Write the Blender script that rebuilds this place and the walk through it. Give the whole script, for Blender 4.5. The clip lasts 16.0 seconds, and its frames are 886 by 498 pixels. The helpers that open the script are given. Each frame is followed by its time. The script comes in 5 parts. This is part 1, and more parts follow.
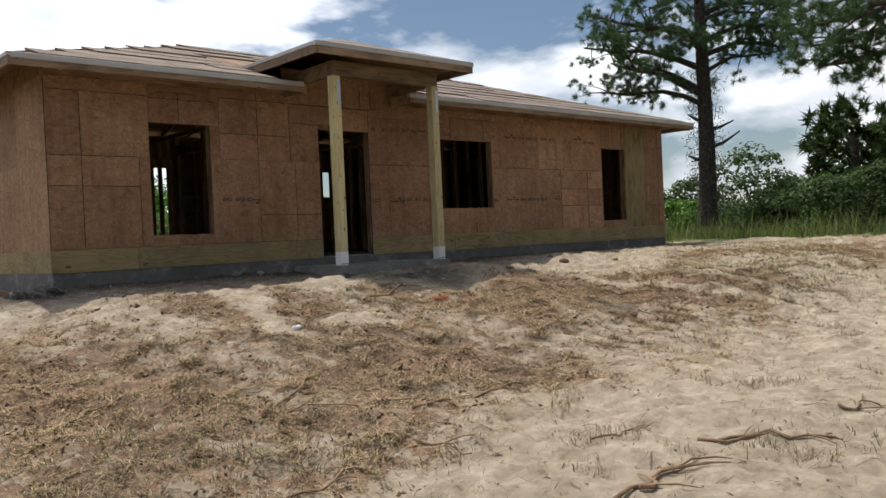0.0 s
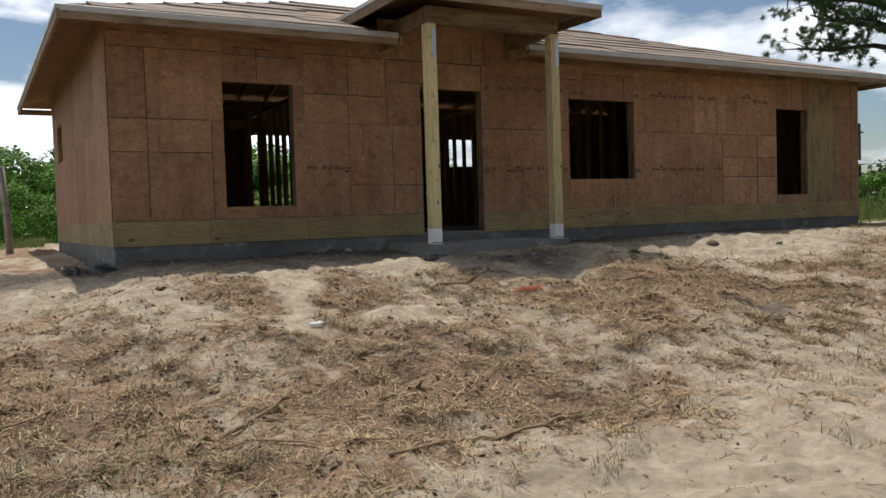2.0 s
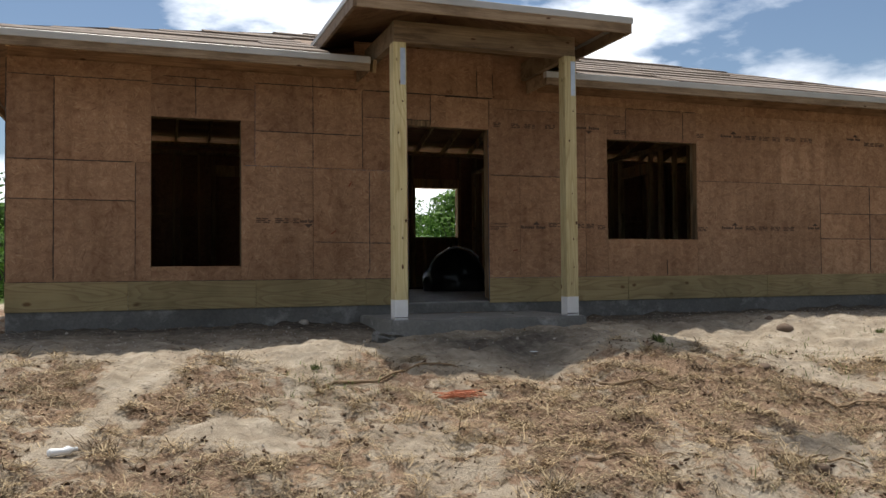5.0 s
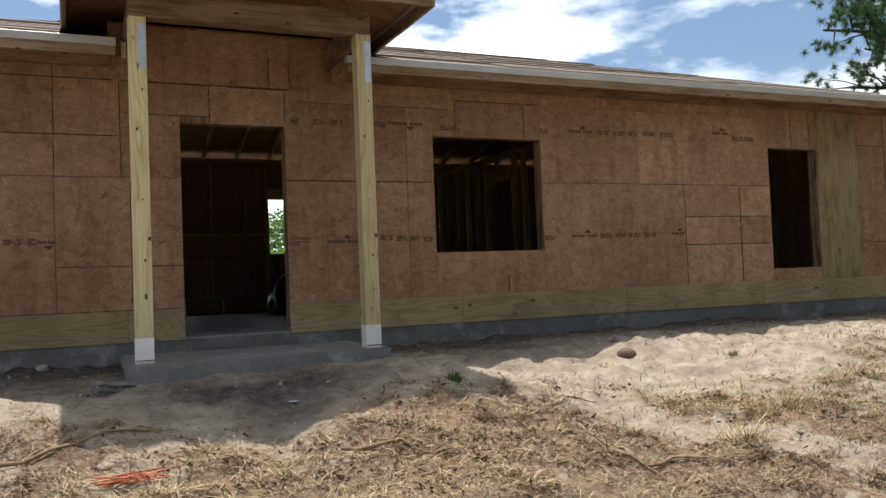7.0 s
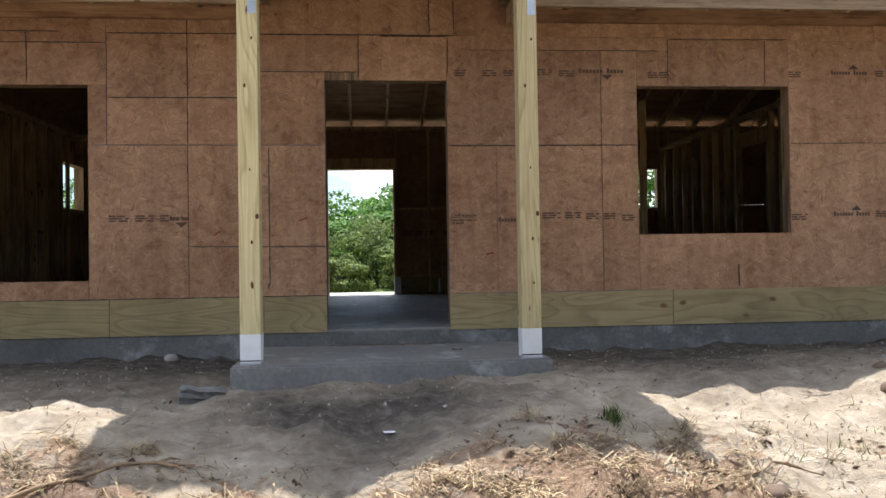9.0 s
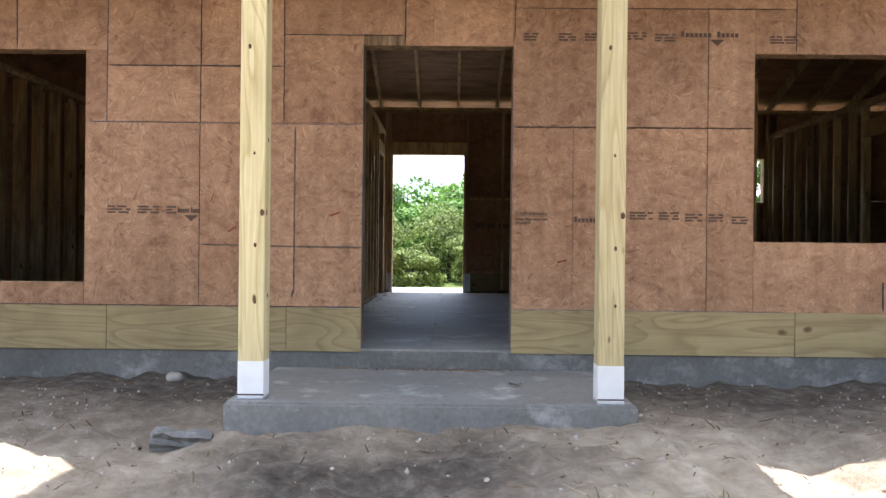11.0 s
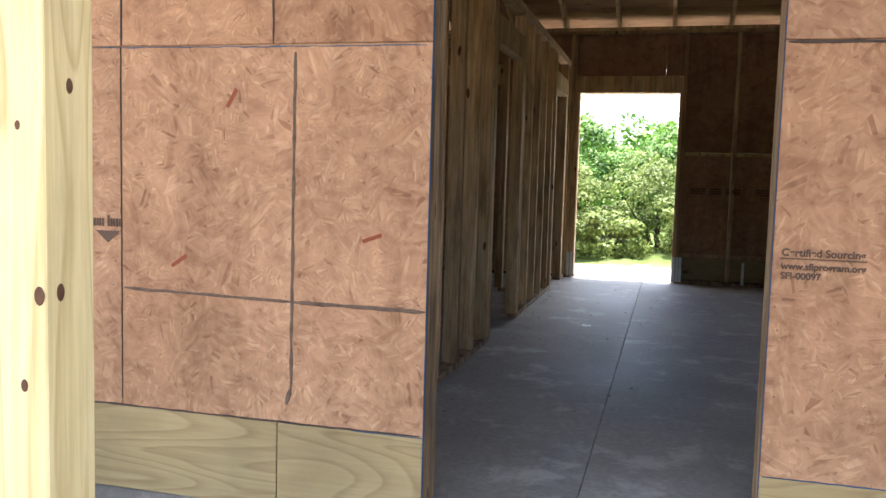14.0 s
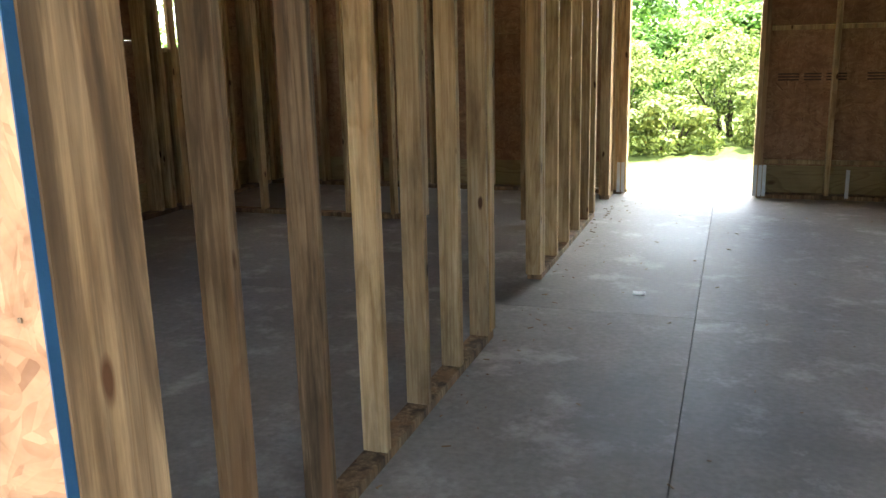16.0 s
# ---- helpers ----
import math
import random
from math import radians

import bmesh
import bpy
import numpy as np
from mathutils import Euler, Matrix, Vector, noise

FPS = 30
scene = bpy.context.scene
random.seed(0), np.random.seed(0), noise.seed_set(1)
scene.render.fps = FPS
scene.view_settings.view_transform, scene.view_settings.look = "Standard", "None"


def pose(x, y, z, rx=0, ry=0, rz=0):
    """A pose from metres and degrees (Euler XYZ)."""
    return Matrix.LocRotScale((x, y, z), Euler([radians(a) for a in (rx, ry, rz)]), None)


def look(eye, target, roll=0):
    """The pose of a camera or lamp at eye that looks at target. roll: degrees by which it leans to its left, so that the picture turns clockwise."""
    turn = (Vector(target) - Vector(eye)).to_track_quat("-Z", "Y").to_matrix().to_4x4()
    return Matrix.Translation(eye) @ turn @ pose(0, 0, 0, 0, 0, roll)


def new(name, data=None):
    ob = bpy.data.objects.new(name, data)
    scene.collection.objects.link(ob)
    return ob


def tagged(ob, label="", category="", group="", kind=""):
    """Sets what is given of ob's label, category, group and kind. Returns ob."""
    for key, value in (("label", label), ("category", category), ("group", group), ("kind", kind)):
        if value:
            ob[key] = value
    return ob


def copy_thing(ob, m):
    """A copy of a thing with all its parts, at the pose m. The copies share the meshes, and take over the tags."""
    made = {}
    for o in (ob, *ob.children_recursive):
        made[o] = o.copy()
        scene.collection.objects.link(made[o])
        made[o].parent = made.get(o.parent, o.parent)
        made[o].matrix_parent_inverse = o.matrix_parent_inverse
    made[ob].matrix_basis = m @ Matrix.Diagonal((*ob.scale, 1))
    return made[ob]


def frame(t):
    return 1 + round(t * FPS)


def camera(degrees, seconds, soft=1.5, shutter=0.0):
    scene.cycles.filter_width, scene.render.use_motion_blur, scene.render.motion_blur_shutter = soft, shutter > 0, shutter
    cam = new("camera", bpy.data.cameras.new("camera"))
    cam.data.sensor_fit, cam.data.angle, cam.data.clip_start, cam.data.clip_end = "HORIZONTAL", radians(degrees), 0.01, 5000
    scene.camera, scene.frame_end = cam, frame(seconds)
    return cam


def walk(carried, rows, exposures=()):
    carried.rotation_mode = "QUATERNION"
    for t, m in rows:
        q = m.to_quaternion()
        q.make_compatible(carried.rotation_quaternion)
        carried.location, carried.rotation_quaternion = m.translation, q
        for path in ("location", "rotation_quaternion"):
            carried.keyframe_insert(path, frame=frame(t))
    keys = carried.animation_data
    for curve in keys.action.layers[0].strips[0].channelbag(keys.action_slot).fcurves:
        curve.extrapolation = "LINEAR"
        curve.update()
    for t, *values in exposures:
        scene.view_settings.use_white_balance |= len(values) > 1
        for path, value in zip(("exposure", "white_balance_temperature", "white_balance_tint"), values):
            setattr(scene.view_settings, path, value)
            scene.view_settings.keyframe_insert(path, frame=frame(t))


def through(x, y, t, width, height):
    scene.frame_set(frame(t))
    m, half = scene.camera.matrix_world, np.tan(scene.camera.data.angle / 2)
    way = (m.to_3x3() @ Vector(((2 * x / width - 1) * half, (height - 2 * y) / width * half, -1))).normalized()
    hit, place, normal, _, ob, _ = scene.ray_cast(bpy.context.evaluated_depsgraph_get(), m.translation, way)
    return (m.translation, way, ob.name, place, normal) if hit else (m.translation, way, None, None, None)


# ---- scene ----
cam = camera(55.6, 16.0)
METRES, EYE, TILT, LEAN, TURN = 16.24, 0.227, 0.0, 0.0, -42.2
ROWS = [
    (0.0, 0.0, 0.0, 0.0, -0.04, -0.8, 2.64),
    (0.5, 0.0222, 0.0298, -0.0005, 2.85, -1.67, 1.92),
    (1.0, 0.0389, 0.0617, -0.0003, 5.26, -2.09, 2.36),
    (1.5, 0.0537, 0.0892, -0.0007, 8.71, -2.56, 2.62),
    (2.0, 0.0643, 0.1226, 0.0007, 12.94, -2.25, 1.81),
    (2.5, 0.0737, 0.154, 0.0045, 12.76, -0.71, 2.88),
    (3.0, 0.0835, 0.1872, 0.0055, 13.95, 0.09, 1.37),
    (5.5, 0.1475, 0.3296, 0.0096, 23.25, 1.61, 0.7),
    (6.0, 0.1583, 0.3611, 0.011, 21.59, 1.72, 0.8),
    (6.5, 0.1741, 0.3929, 0.0118, 21.26, 2.08, 0.92),
    (7.0, 0.1839, 0.4253, 0.013, 18.33, 2.25, 2.27),
    (7.5, 0.197, 0.454, 0.0134, 13.92, 2.45, 1.54),
    (8.0, 0.2027, 0.4841, 0.0139, 19.11, 1.45, 0.75),
    (8.5, 0.1985, 0.5136, 0.0167, 27.55, 0.57, 1.28),
    (9.0, 0.1886, 0.5446, 0.0203, 37.15, 0.86, 0.87),
    (9.5, 0.1739, 0.5676, 0.0239, 39.51, 1.16, 0.7),
    (10.0, 0.1706, 0.5802, 0.0259, 41.2, 2.3, -0.51),
    (12.5, 0.0781, 0.6949, 0.0419, 45.74, -4.76, 0.64),
    (13.0, 0.0537, 0.7194, 0.0483, 48.16, -4.82, 0.05),
    (13.5, 0.0369, 0.7419, 0.0520, 51.44, -4.93, -0.39),
    (14.0, 0.0190, 0.7674, 0.0558, 57.36, -4.85, -1.6),
    (14.5, -0.0002, 0.7905, 0.0581, 59.23, -6.46, -1.62),
    (15.0, -0.0263, 0.8185, 0.0598, 61.28, -9.25, 1.05),
    (15.5, -0.0527, 0.8363, 0.0645, 61.97, -11.6, 0.86),
    (16.0, -0.0693, 0.8522, 0.0691, 61.06, -13.23, 1.33),
]
EXPOSURES = [
    (0.0, -0.15, 6450, 10), (1.5, -0.14, 6450, 10), (3.0, -0.24, 6350, 10), (6.0, 0.24, 6400, 9), (7.5, 0.44, 6300, 9), (8.0, 0.45, 6250, 9), (9.0, 1.10, 6000, 11), (10.0, 1.66, 5850, 12),
    (12.5, 2.44, 6300, 15), (13.5, 2.58, 6250, 16), (14.0, 2.80, 6200, 14), (15.0, 3.36, 6800, 9), (15.5, 3.56, 6850, 7), (16.0, 4.05, 6700, 7)]
walk(cam, [(t, pose(-7.86, -11.60, EYE, TILT, LEAN, TURN) @ pose(METRES * x, METRES * y, METRES * z, 90 + pitch, roll, yaw)) for t, x, y, z, yaw, pitch, roll in ROWS],
     EXPOSURES)

# ---- world, sun ----
SUN_EL, SUN_AZ = 67.0, 1.5          # sun stands behind the house
world = bpy.data.worlds.new("sky")
scene.world = world
world.use_nodes = True
wn, wl = world.node_tree.nodes, world.node_tree.links
wn.clear()
sky = wn.new("ShaderNodeTexSky")
sky.sky_type, sky.sun_disc = "NISHITA", False
sky.sun_elevation, sky.sun_rotation = radians(SUN_EL), radians(SUN_AZ)
sky.air_density, sky.dust_density, sky.ozone_density = 1.0, 0.6, 1.6
coord = wn.new("ShaderNodeTexCoord")
stretch = wn.new("ShaderNodeMapping")
stretch.inputs["Scale"].default_value = (1.0, 1.0, 2.6)
stretch.inputs["Location"].default_value = (0.35, 0.1, 0.0)
puffs = wn.new("ShaderNodeTexNoise")
puffs.inputs["Scale"].default_value, puffs.inputs["Detail"].default_value = 2.7, 10.0
puffs.inputs["Roughness"].default_value = 0.52
ramp = wn.new("ShaderNodeValToRGB")
ramp.color_ramp.elements[0].position, ramp.color_ramp.elements[1].position = 0.455, 0.535
shade = wn.new("ShaderNodeTexNoise")
shade.inputs["Scale"].default_value, shade.inputs["Detail"].default_value = 4.5, 5.0
tone = wn.new("ShaderNodeValToRGB")
tone.color_ramp.elements[0].color, tone.color_ramp.elements[1].color = (6.2, 6.6, 7.2, 1), (10.5, 10.6, 10.8, 1)
tone.color_ramp.elements[0].position, tone.color_ramp.elements[1].position = 0.38, 0.58
blend = wn.new("ShaderNodeMix")
blend.data_type = "RGBA"
back = wn.new("ShaderNodeBackground")
back.inputs["Strength"].default_value = 0.085
wout = wn.new("ShaderNodeOutputWorld")
wl.new(coord.outputs["Generated"], stretch.inputs["Vector"])
wl.new(stretch.outputs["Vector"], puffs.inputs["Vector"])
wl.new(stretch.outputs["Vector"], shade.inputs["Vector"])
wl.new(puffs.outputs["Fac"], ramp.inputs["Fac"])
wl.new(shade.outputs["Fac"], tone.inputs["Fac"])
wl.new(ramp.outputs["Color"], blend.inputs["Factor"])
wl.new(sky.outputs["Color"], blend.inputs["A"])
glow = wn.new("ShaderNodeVectorMath")
glow.operation = "DOT_PRODUCT"
glow.inputs[1].default_value = (0.0, 0.8, 0.6)      # bright haze on the sun's side
lobe = wn.new("ShaderNodeMapRange")
lobe.inputs["From Min"].default_value, lobe.inputs["From Max"].default_value = -0.8, 0.8
lobe.inputs["To Min"].default_value, lobe.inputs["To Max"].default_value = 0.28, 1.95
bright = wn.new("ShaderNodeVectorMath")
bright.operation = "SCALE"
wl.new(coord.outputs["Generated"], glow.inputs[0])
wl.new(glow.outputs["Value"], lobe.inputs["Value"])
wl.new(tone.outputs["Color"], bright.inputs[0])
wl.new(lobe.outputs["Result"], bright.inputs["Scale"])
wl.new(bright.outputs["Vector"], blend.inputs["B"])
wl.new(blend.outputs["Result"], back.inputs["Color"])
wl.new(back.outputs["Background"], wout.inputs["Surface"])

sun_data = bpy.data.lights.new("sun", "SUN")
sun_data.energy, sun_data.angle, sun_data.color = 4.6, radians(0.55), (1.0, 0.94, 0.84)
sun = new("sun", sun_data)
el, az = radians(SUN_EL), radians(SUN_AZ)
sun.matrix_world = look((math.sin(az) * math.cos(el) * 60, math.cos(az) * math.cos(el) * 60, math.sin(el) * 60), (0, 0, 0))


# ---- materials ----
class Nodes:
    """A small builder for node materials."""

    def __init__(self, name):
        self.m = bpy.data.materials.new(name)
        self.m.use_nodes = True
        self.t = self.m.node_tree
        self.b = self.t.nodes["Principled BSDF"]
        tc = self.add("ShaderNodeTexCoord")
        oi = self.add("ShaderNodeObjectInfo")
        off = self.add("ShaderNodeVectorMath")
        off.operation = "SCALE"
        off.inputs[0].default_value = (37.0, 19.0, 53.0)
        self.link(oi.outputs["Random"], off.inputs["Scale"])
        add = self.add("ShaderNodeVectorMath")
        self.link(tc.outputs["Object"], add.inputs[0])
        self.link(off.outputs["Vector"], add.inputs[1])
        self.co, self.random = add.outputs["Vector"], oi.outputs["Random"]

    def add(self, kind):
        return self.t.nodes.new(kind)

    def link(self, a, b):
        self.t.links.new(a, b)

    def scaled(self, s, rot=(0, 0, 0)):
        n = self.add("ShaderNodeMapping")
        n.inputs["Scale"].default_value = s
        n.inputs["Rotation"].default_value = rot
        self.link(self.co, n.inputs["Vector"])
        return n.outputs["Vector"]

    def noise(self, s=(1, 1, 1), scale=5.0, detail=4.0, rough=0.55, distort=0.0):
        n = self.add("ShaderNodeTexNoise")
        n.inputs["Scale"].default_value, n.inputs["Detail"].default_value = scale, detail
        n.inputs["Roughness"].default_value, n.inputs["Distortion"].default_value = rough, distort
        self.link(self.scaled(s), n.inputs["Vector"])
        return n.outputs["Fac"]

    def rings(self, s, count, scale=1.0, distort=0.3):
        """Growth rings as bands of a stretched, slow noise: the arched grain of sawn wood."""
        m = self.add("ShaderNodeMath")
        m.operation = "MULTIPLY"
        m.inputs[1].default_value = count
        self.link(self.noise(s, scale, 1.2, 0.4, distort), m.inputs[0])
        f = self.add("ShaderNodeMath")
        f.operation = "FRACT"
        self.link(m.outputs["Value"], f.inputs[0])
        return f.outputs["Value"]

    def cells(self, s=(1, 1, 1), scale=20.0, warp=0.0, rot=(0, 0, 0)):
        n = self.add("ShaderNodeTexVoronoi")
        n.inputs["Scale"].default_value = scale
        v = self.scaled(s, rot)
        if warp:
            w = self.add("ShaderNodeTexNoise")
            w.inputs["Scale"].default_value = 4.0
            self.link(self.co, w.inputs["Vector"])
            k = self.add("ShaderNodeVectorMath")
            k.operation = "MULTIPLY_ADD"
            k.inputs[1].default_value = (warp, warp, warp)
            self.link(w.outputs["Color"], k.inputs[0])
            self.link(v, k.inputs[2])
            v = k.outputs["Vector"]
        self.link(v, n.inputs["Vector"])
        return n

    def ramp(self, fac, *stops):
        n = self.add("ShaderNodeValToRGB")
        e = n.color_ramp.elements
        while len(e) < len(stops):
            e.new(0.5)
        for k, (p, c) in enumerate(stops):
            e[k].position, e[k].color = p, (*c, 1) if len(c) == 3 else c
        self.link(fac, n.inputs["Fac"])
        return n.outputs["Color"]

    def mix(self, fac, a, b, kind="MIX"):
        n = self.add("ShaderNodeMix")
        n.data_type, n.blend_type = "RGBA", kind
        for value, slot in ((fac, "Factor"), (a, "A"), (b, "B")):
            if isinstance(value, (int, float)):
                n.inputs[slot].default_value = value
            elif isinstance(value, tuple):
                n.inputs[slot].default_value = (*value, 1)
            else:
                self.link(value, n.inputs[slot])
        return n.outputs["Result"]

    def done(self, color, rough=0.8, bump=None, height=0.002, metal=0.0, spec=0.3):
        if isinstance(color, tuple):
            self.b.inputs["Base Color"].default_value = (*color, 1)
        else:
            self.link(color, self.b.inputs["Base Color"])
        if isinstance(rough, (int, float)):
            self.b.inputs["Roughness"].default_value = rough
        else:
            self.link(rough, self.b.inputs["Roughness"])
        self.b.inputs["Metallic"].default_value = metal
        self.b.inputs["Specular IOR Level"].default_value = spec
        if bump is not None:
            n = self.add("ShaderNodeBump")
            n.inputs["Distance"].default_value, n.inputs["Strength"].default_value = height, 0.8
            self.link(bump, n.inputs["Height"])
            self.link(n.outputs["Normal"], self.b.inputs["Normal"])
        return self.m


def osb_material(name="osb", gain=1.0):
    k = Nodes(name)

    def strands(patch, long, wide, shift):
        """Long flakes that lie in patches of different directions."""
        cell = k.cells(scale=patch, warp=1.1)
        turn = k.add("ShaderNodeVectorRotate")
        turn.rotation_type = "Y_AXIS"
        sep = k.add("ShaderNodeSeparateColor")
        mul = k.add("ShaderNodeMath")
        mul.operation = "MULTIPLY"
        mul.inputs[1].default_value = 3.14
        k.link(cell.outputs["Color"], sep.inputs["Color"])
        k.link(sep.outputs["Red"], mul.inputs[0])
        k.link(mul.outputs["Value"], turn.inputs["Angle"])
        k.link(k.scaled((1, 1, 1), shift), turn.inputs["Vector"])
        squash = k.add("ShaderNodeMapping")
        squash.inputs["Scale"].default_value = (1 / long, 8, 1 / wide)
        k.link(turn.outputs["Vector"], squash.inputs["Vector"])
        v = k.add("ShaderNodeTexVoronoi")
        v.inputs["Scale"].default_value = 1.0
        k.link(squash.outputs["Vector"], v.inputs["Vector"])
        return v

    a, b = strands(7.0, 0.085, 0.0125, (0, 0.3, 0)), strands(12, 0.052, 0.0075, (0, 1.2, 0))
    fa = k.ramp(a.outputs["Color"], (0.06, (0.185, 0.09, 0.045)), (0.20, (0.335, 0.188, 0.106)), (0.65, (0.405, 0.240, 0.142)), (0.97, (0.53, 0.36, 0.225)))
    fb = k.ramp(b.outputs["Color"], (0.06, (0.175, 0.085, 0.042)), (0.20, (0.34, 0.193, 0.109)), (0.7, (0.41, 0.246, 0.146)), (0.97, (0.55, 0.375, 0.235)))
    c = k.mix(k.ramp(k.noise(scale=6, detail=3), (0.42, (0, 0, 0)), (0.56, (1, 1, 1))), fa, fb)
    c = k.mix(0.34, c, k.ramp(k.noise(scale=14, detail=6, rough=0.7), (0.3, (0.285, 0.158, 0.097)), (0.7, (0.48, 0.288, 0.182))))
    blotch = k.ramp(k.noise((1, 1, 1.4), 6.5, 4, 0.6, 1.4), (0.36, (0.80, 0.755, 0.73)), (0.5, (0.97, 0.96, 0.95)), (0.64, (1.10, 1.10, 1.09)))
    c = k.mix(1.0, c, blotch, "MULTIPLY")
    if gain != 1.0:
        c = k.mix(1.0, c, (gain, gain, gain), "MULTIPLY")
    stain = k.ramp(k.noise(scale=1.1, detail=6), (0.3, (0.76, 0.72, 0.69)), (0.62, (1.0, 1.0, 1.0)))
    c = k.mix(1.0, c, stain, "MULTIPLY")
    streak = k.ramp(k.noise((6, 6, 0.5), 1.4, 4), (0.33, (0.82, 0.80, 0.78)), (0.55, (1, 1, 1)))
    c = k.mix(1.0, c, streak, "MULTIPLY")
    c = k.mix(1.0, c, k.ramp(k.random, (0.0, (0.79, 0.79, 0.79)), (0.5, (0.93, 0.955, 0.96)), (1.0, (1.05, 1.06, 1.04))), "MULTIPLY")
    return k.done(c, 0.78, a.outputs["Distance"], 0.0014)


def lumber_material(name, low, mid, high, knots=(0.10, 0.045, 0.02), axis=2, stains=0.0, arches=0.0, worn=1.0):
    k = Nodes(name)
    s = [34.0, 34.0, 34.0]
    s[axis] = 1.0
    grain = k.noise(tuple(s), 1.8, 7, 0.68, 0.5)
    c = k.ramp(grain, (0.34, low), (0.52, mid), (0.66, high))
    if arches:
        s5 = [5.5, 5.5, 5.5]
        s5[axis] = 0.55
        band = k.ramp(k.rings(tuple(s5), 15.0), (0.0, (1, 1, 1)), (0.62, (0.95, 0.93, 0.88)), (0.90, (0.70, 0.62, 0.50)), (1.0, (1, 1, 1)))
        c = k.mix(arches, c, band, "MULTIPLY")
    s2 = [9.0, 9.0, 9.0]
    s2[axis] = 3.4
    spot = k.cells(tuple(s2), 0.95, 0.35)
    c = k.mix(k.ramp(spot.outputs["Distance"], (0.07, (1, 1, 1)), (0.115, (0, 0, 0))), c, knots)
    s3 = [5.0, 5.0, 5.0]
    s3[axis] = 1.2
    wear = k.ramp(k.noise(tuple(s3), 1.5, 6, 0.65), (0.34, (0.50, 0.46, 0.42)), (0.5, (0.86, 0.84, 0.82)), (0.62, (1, 1, 1)))
    c = k.mix(worn, c, wear, "MULTIPLY")
    if stains:
        s4 = [14.0, 14.0, 14.0]
        s4[axis] = 1.6
        blot = k.ramp(k.noise(tuple(s4), 1.0, 7, 0.60, 0.4), (0.40, (1, 1, 1)), (0.52, (0, 0, 0)))
        c = k.mix(k.mix(1 - stains, blot, (0, 0, 0)), c, (0.05, 0.034, 0.022))
        heart = k.ramp(k.noise((6.0, 6.0, 0.5), 1.3, 3), (0.54, (0, 0, 0)), (0.62, (0.55, 0.55, 0.55)))
        c = k.mix(heart, c, (mid[0], mid[1] * 0.82, mid[2] * 0.68))
    c = k.mix(1.0, c, k.ramp(k.random, (0.0, (0.70, 0.67, 0.64)), (1.0, (1.14, 1.11, 1.04))), "MULTIPLY")
    return k.done(c, 0.72, grain, 0.0012)


def concrete_material(name, low, high, rough=0.65, scuffs=0.15):
    k = Nodes(name)
    big = k.noise(scale=0.9, detail=6, rough=0.65)
    fine = k.noise(scale=38, detail=4)
    c = k.ramp(big, (0.3, low), (0.7, high))
    c = k.mix(0.35, c, k.ramp(fine, (0.3, (0.12, 0.12, 0.12)), (0.7, (0.5, 0.5, 0.5))), "OVERLAY")
    pale = k.ramp(k.noise(scale=3.1, detail=7, rough=0.7), (0.54, (0, 0, 0)), (0.66, (1, 1, 1)))
    c = k.mix(k.mix(1 - scuffs, pale, (0, 0, 0)), c, (0.55, 0.54, 0.52))
    return k.done(c, k.ramp(big, (0.3, (rough - 0.1,) * 3), (0.7, (rough + 0.14,) * 3)), fine, 0.0008, spec=0.5)


def plain_material(name, color, rough=0.7, vary=0.15, scale=6.0, metal=0.0, spec=0.3):
    k = Nodes(name)
    n = k.noise(scale=scale, detail=5)
    lo, hi = tuple(v * (1 - vary) for v in color), tuple(min(1, v * (1 + vary)) for v in color)
    c = k.ramp(n, (0.3, lo), (0.7, hi))
    c = k.mix(1.0, c, k.ramp(k.random, (0, (0.9, 0.9, 0.9)), (1, (1.06, 1.06, 1.06))), "MULTIPLY")
    return k.done(c, rough, k.noise(scale=scale * 9, detail=3), 0.001, metal, spec)


def leaf_material(name, dark, light, through=0.35):
    k = Nodes(name)
    g = k.add("ShaderNodeNewGeometry")
    c = k.ramp(g.outputs["Random Per Island"], (0.0, dark), (1.0, light))
    c = k.mix(1.0, c, k.ramp(k.noise(scale=0.6, detail=3), (0.35, (0.72, 0.75, 0.7)), (0.65, (1.1, 1.1, 1.0))), "MULTIPLY")
    k.done(c, 0.6, None, spec=0.2)
    tr = k.add("ShaderNodeBsdfTranslucent")
    k.link(c, tr.inputs["Color"])
    mixer = k.add("ShaderNodeMixShader")
    mixer.inputs["Fac"].default_value = through
    k.link(k.b.outputs["BSDF"], mixer.inputs[1])
    k.link(tr.outputs["BSDF"], mixer.inputs[2])
    k.link(mixer.outputs["Shader"], k.t.nodes["Material Output"].inputs["Surface"])
    return k.m


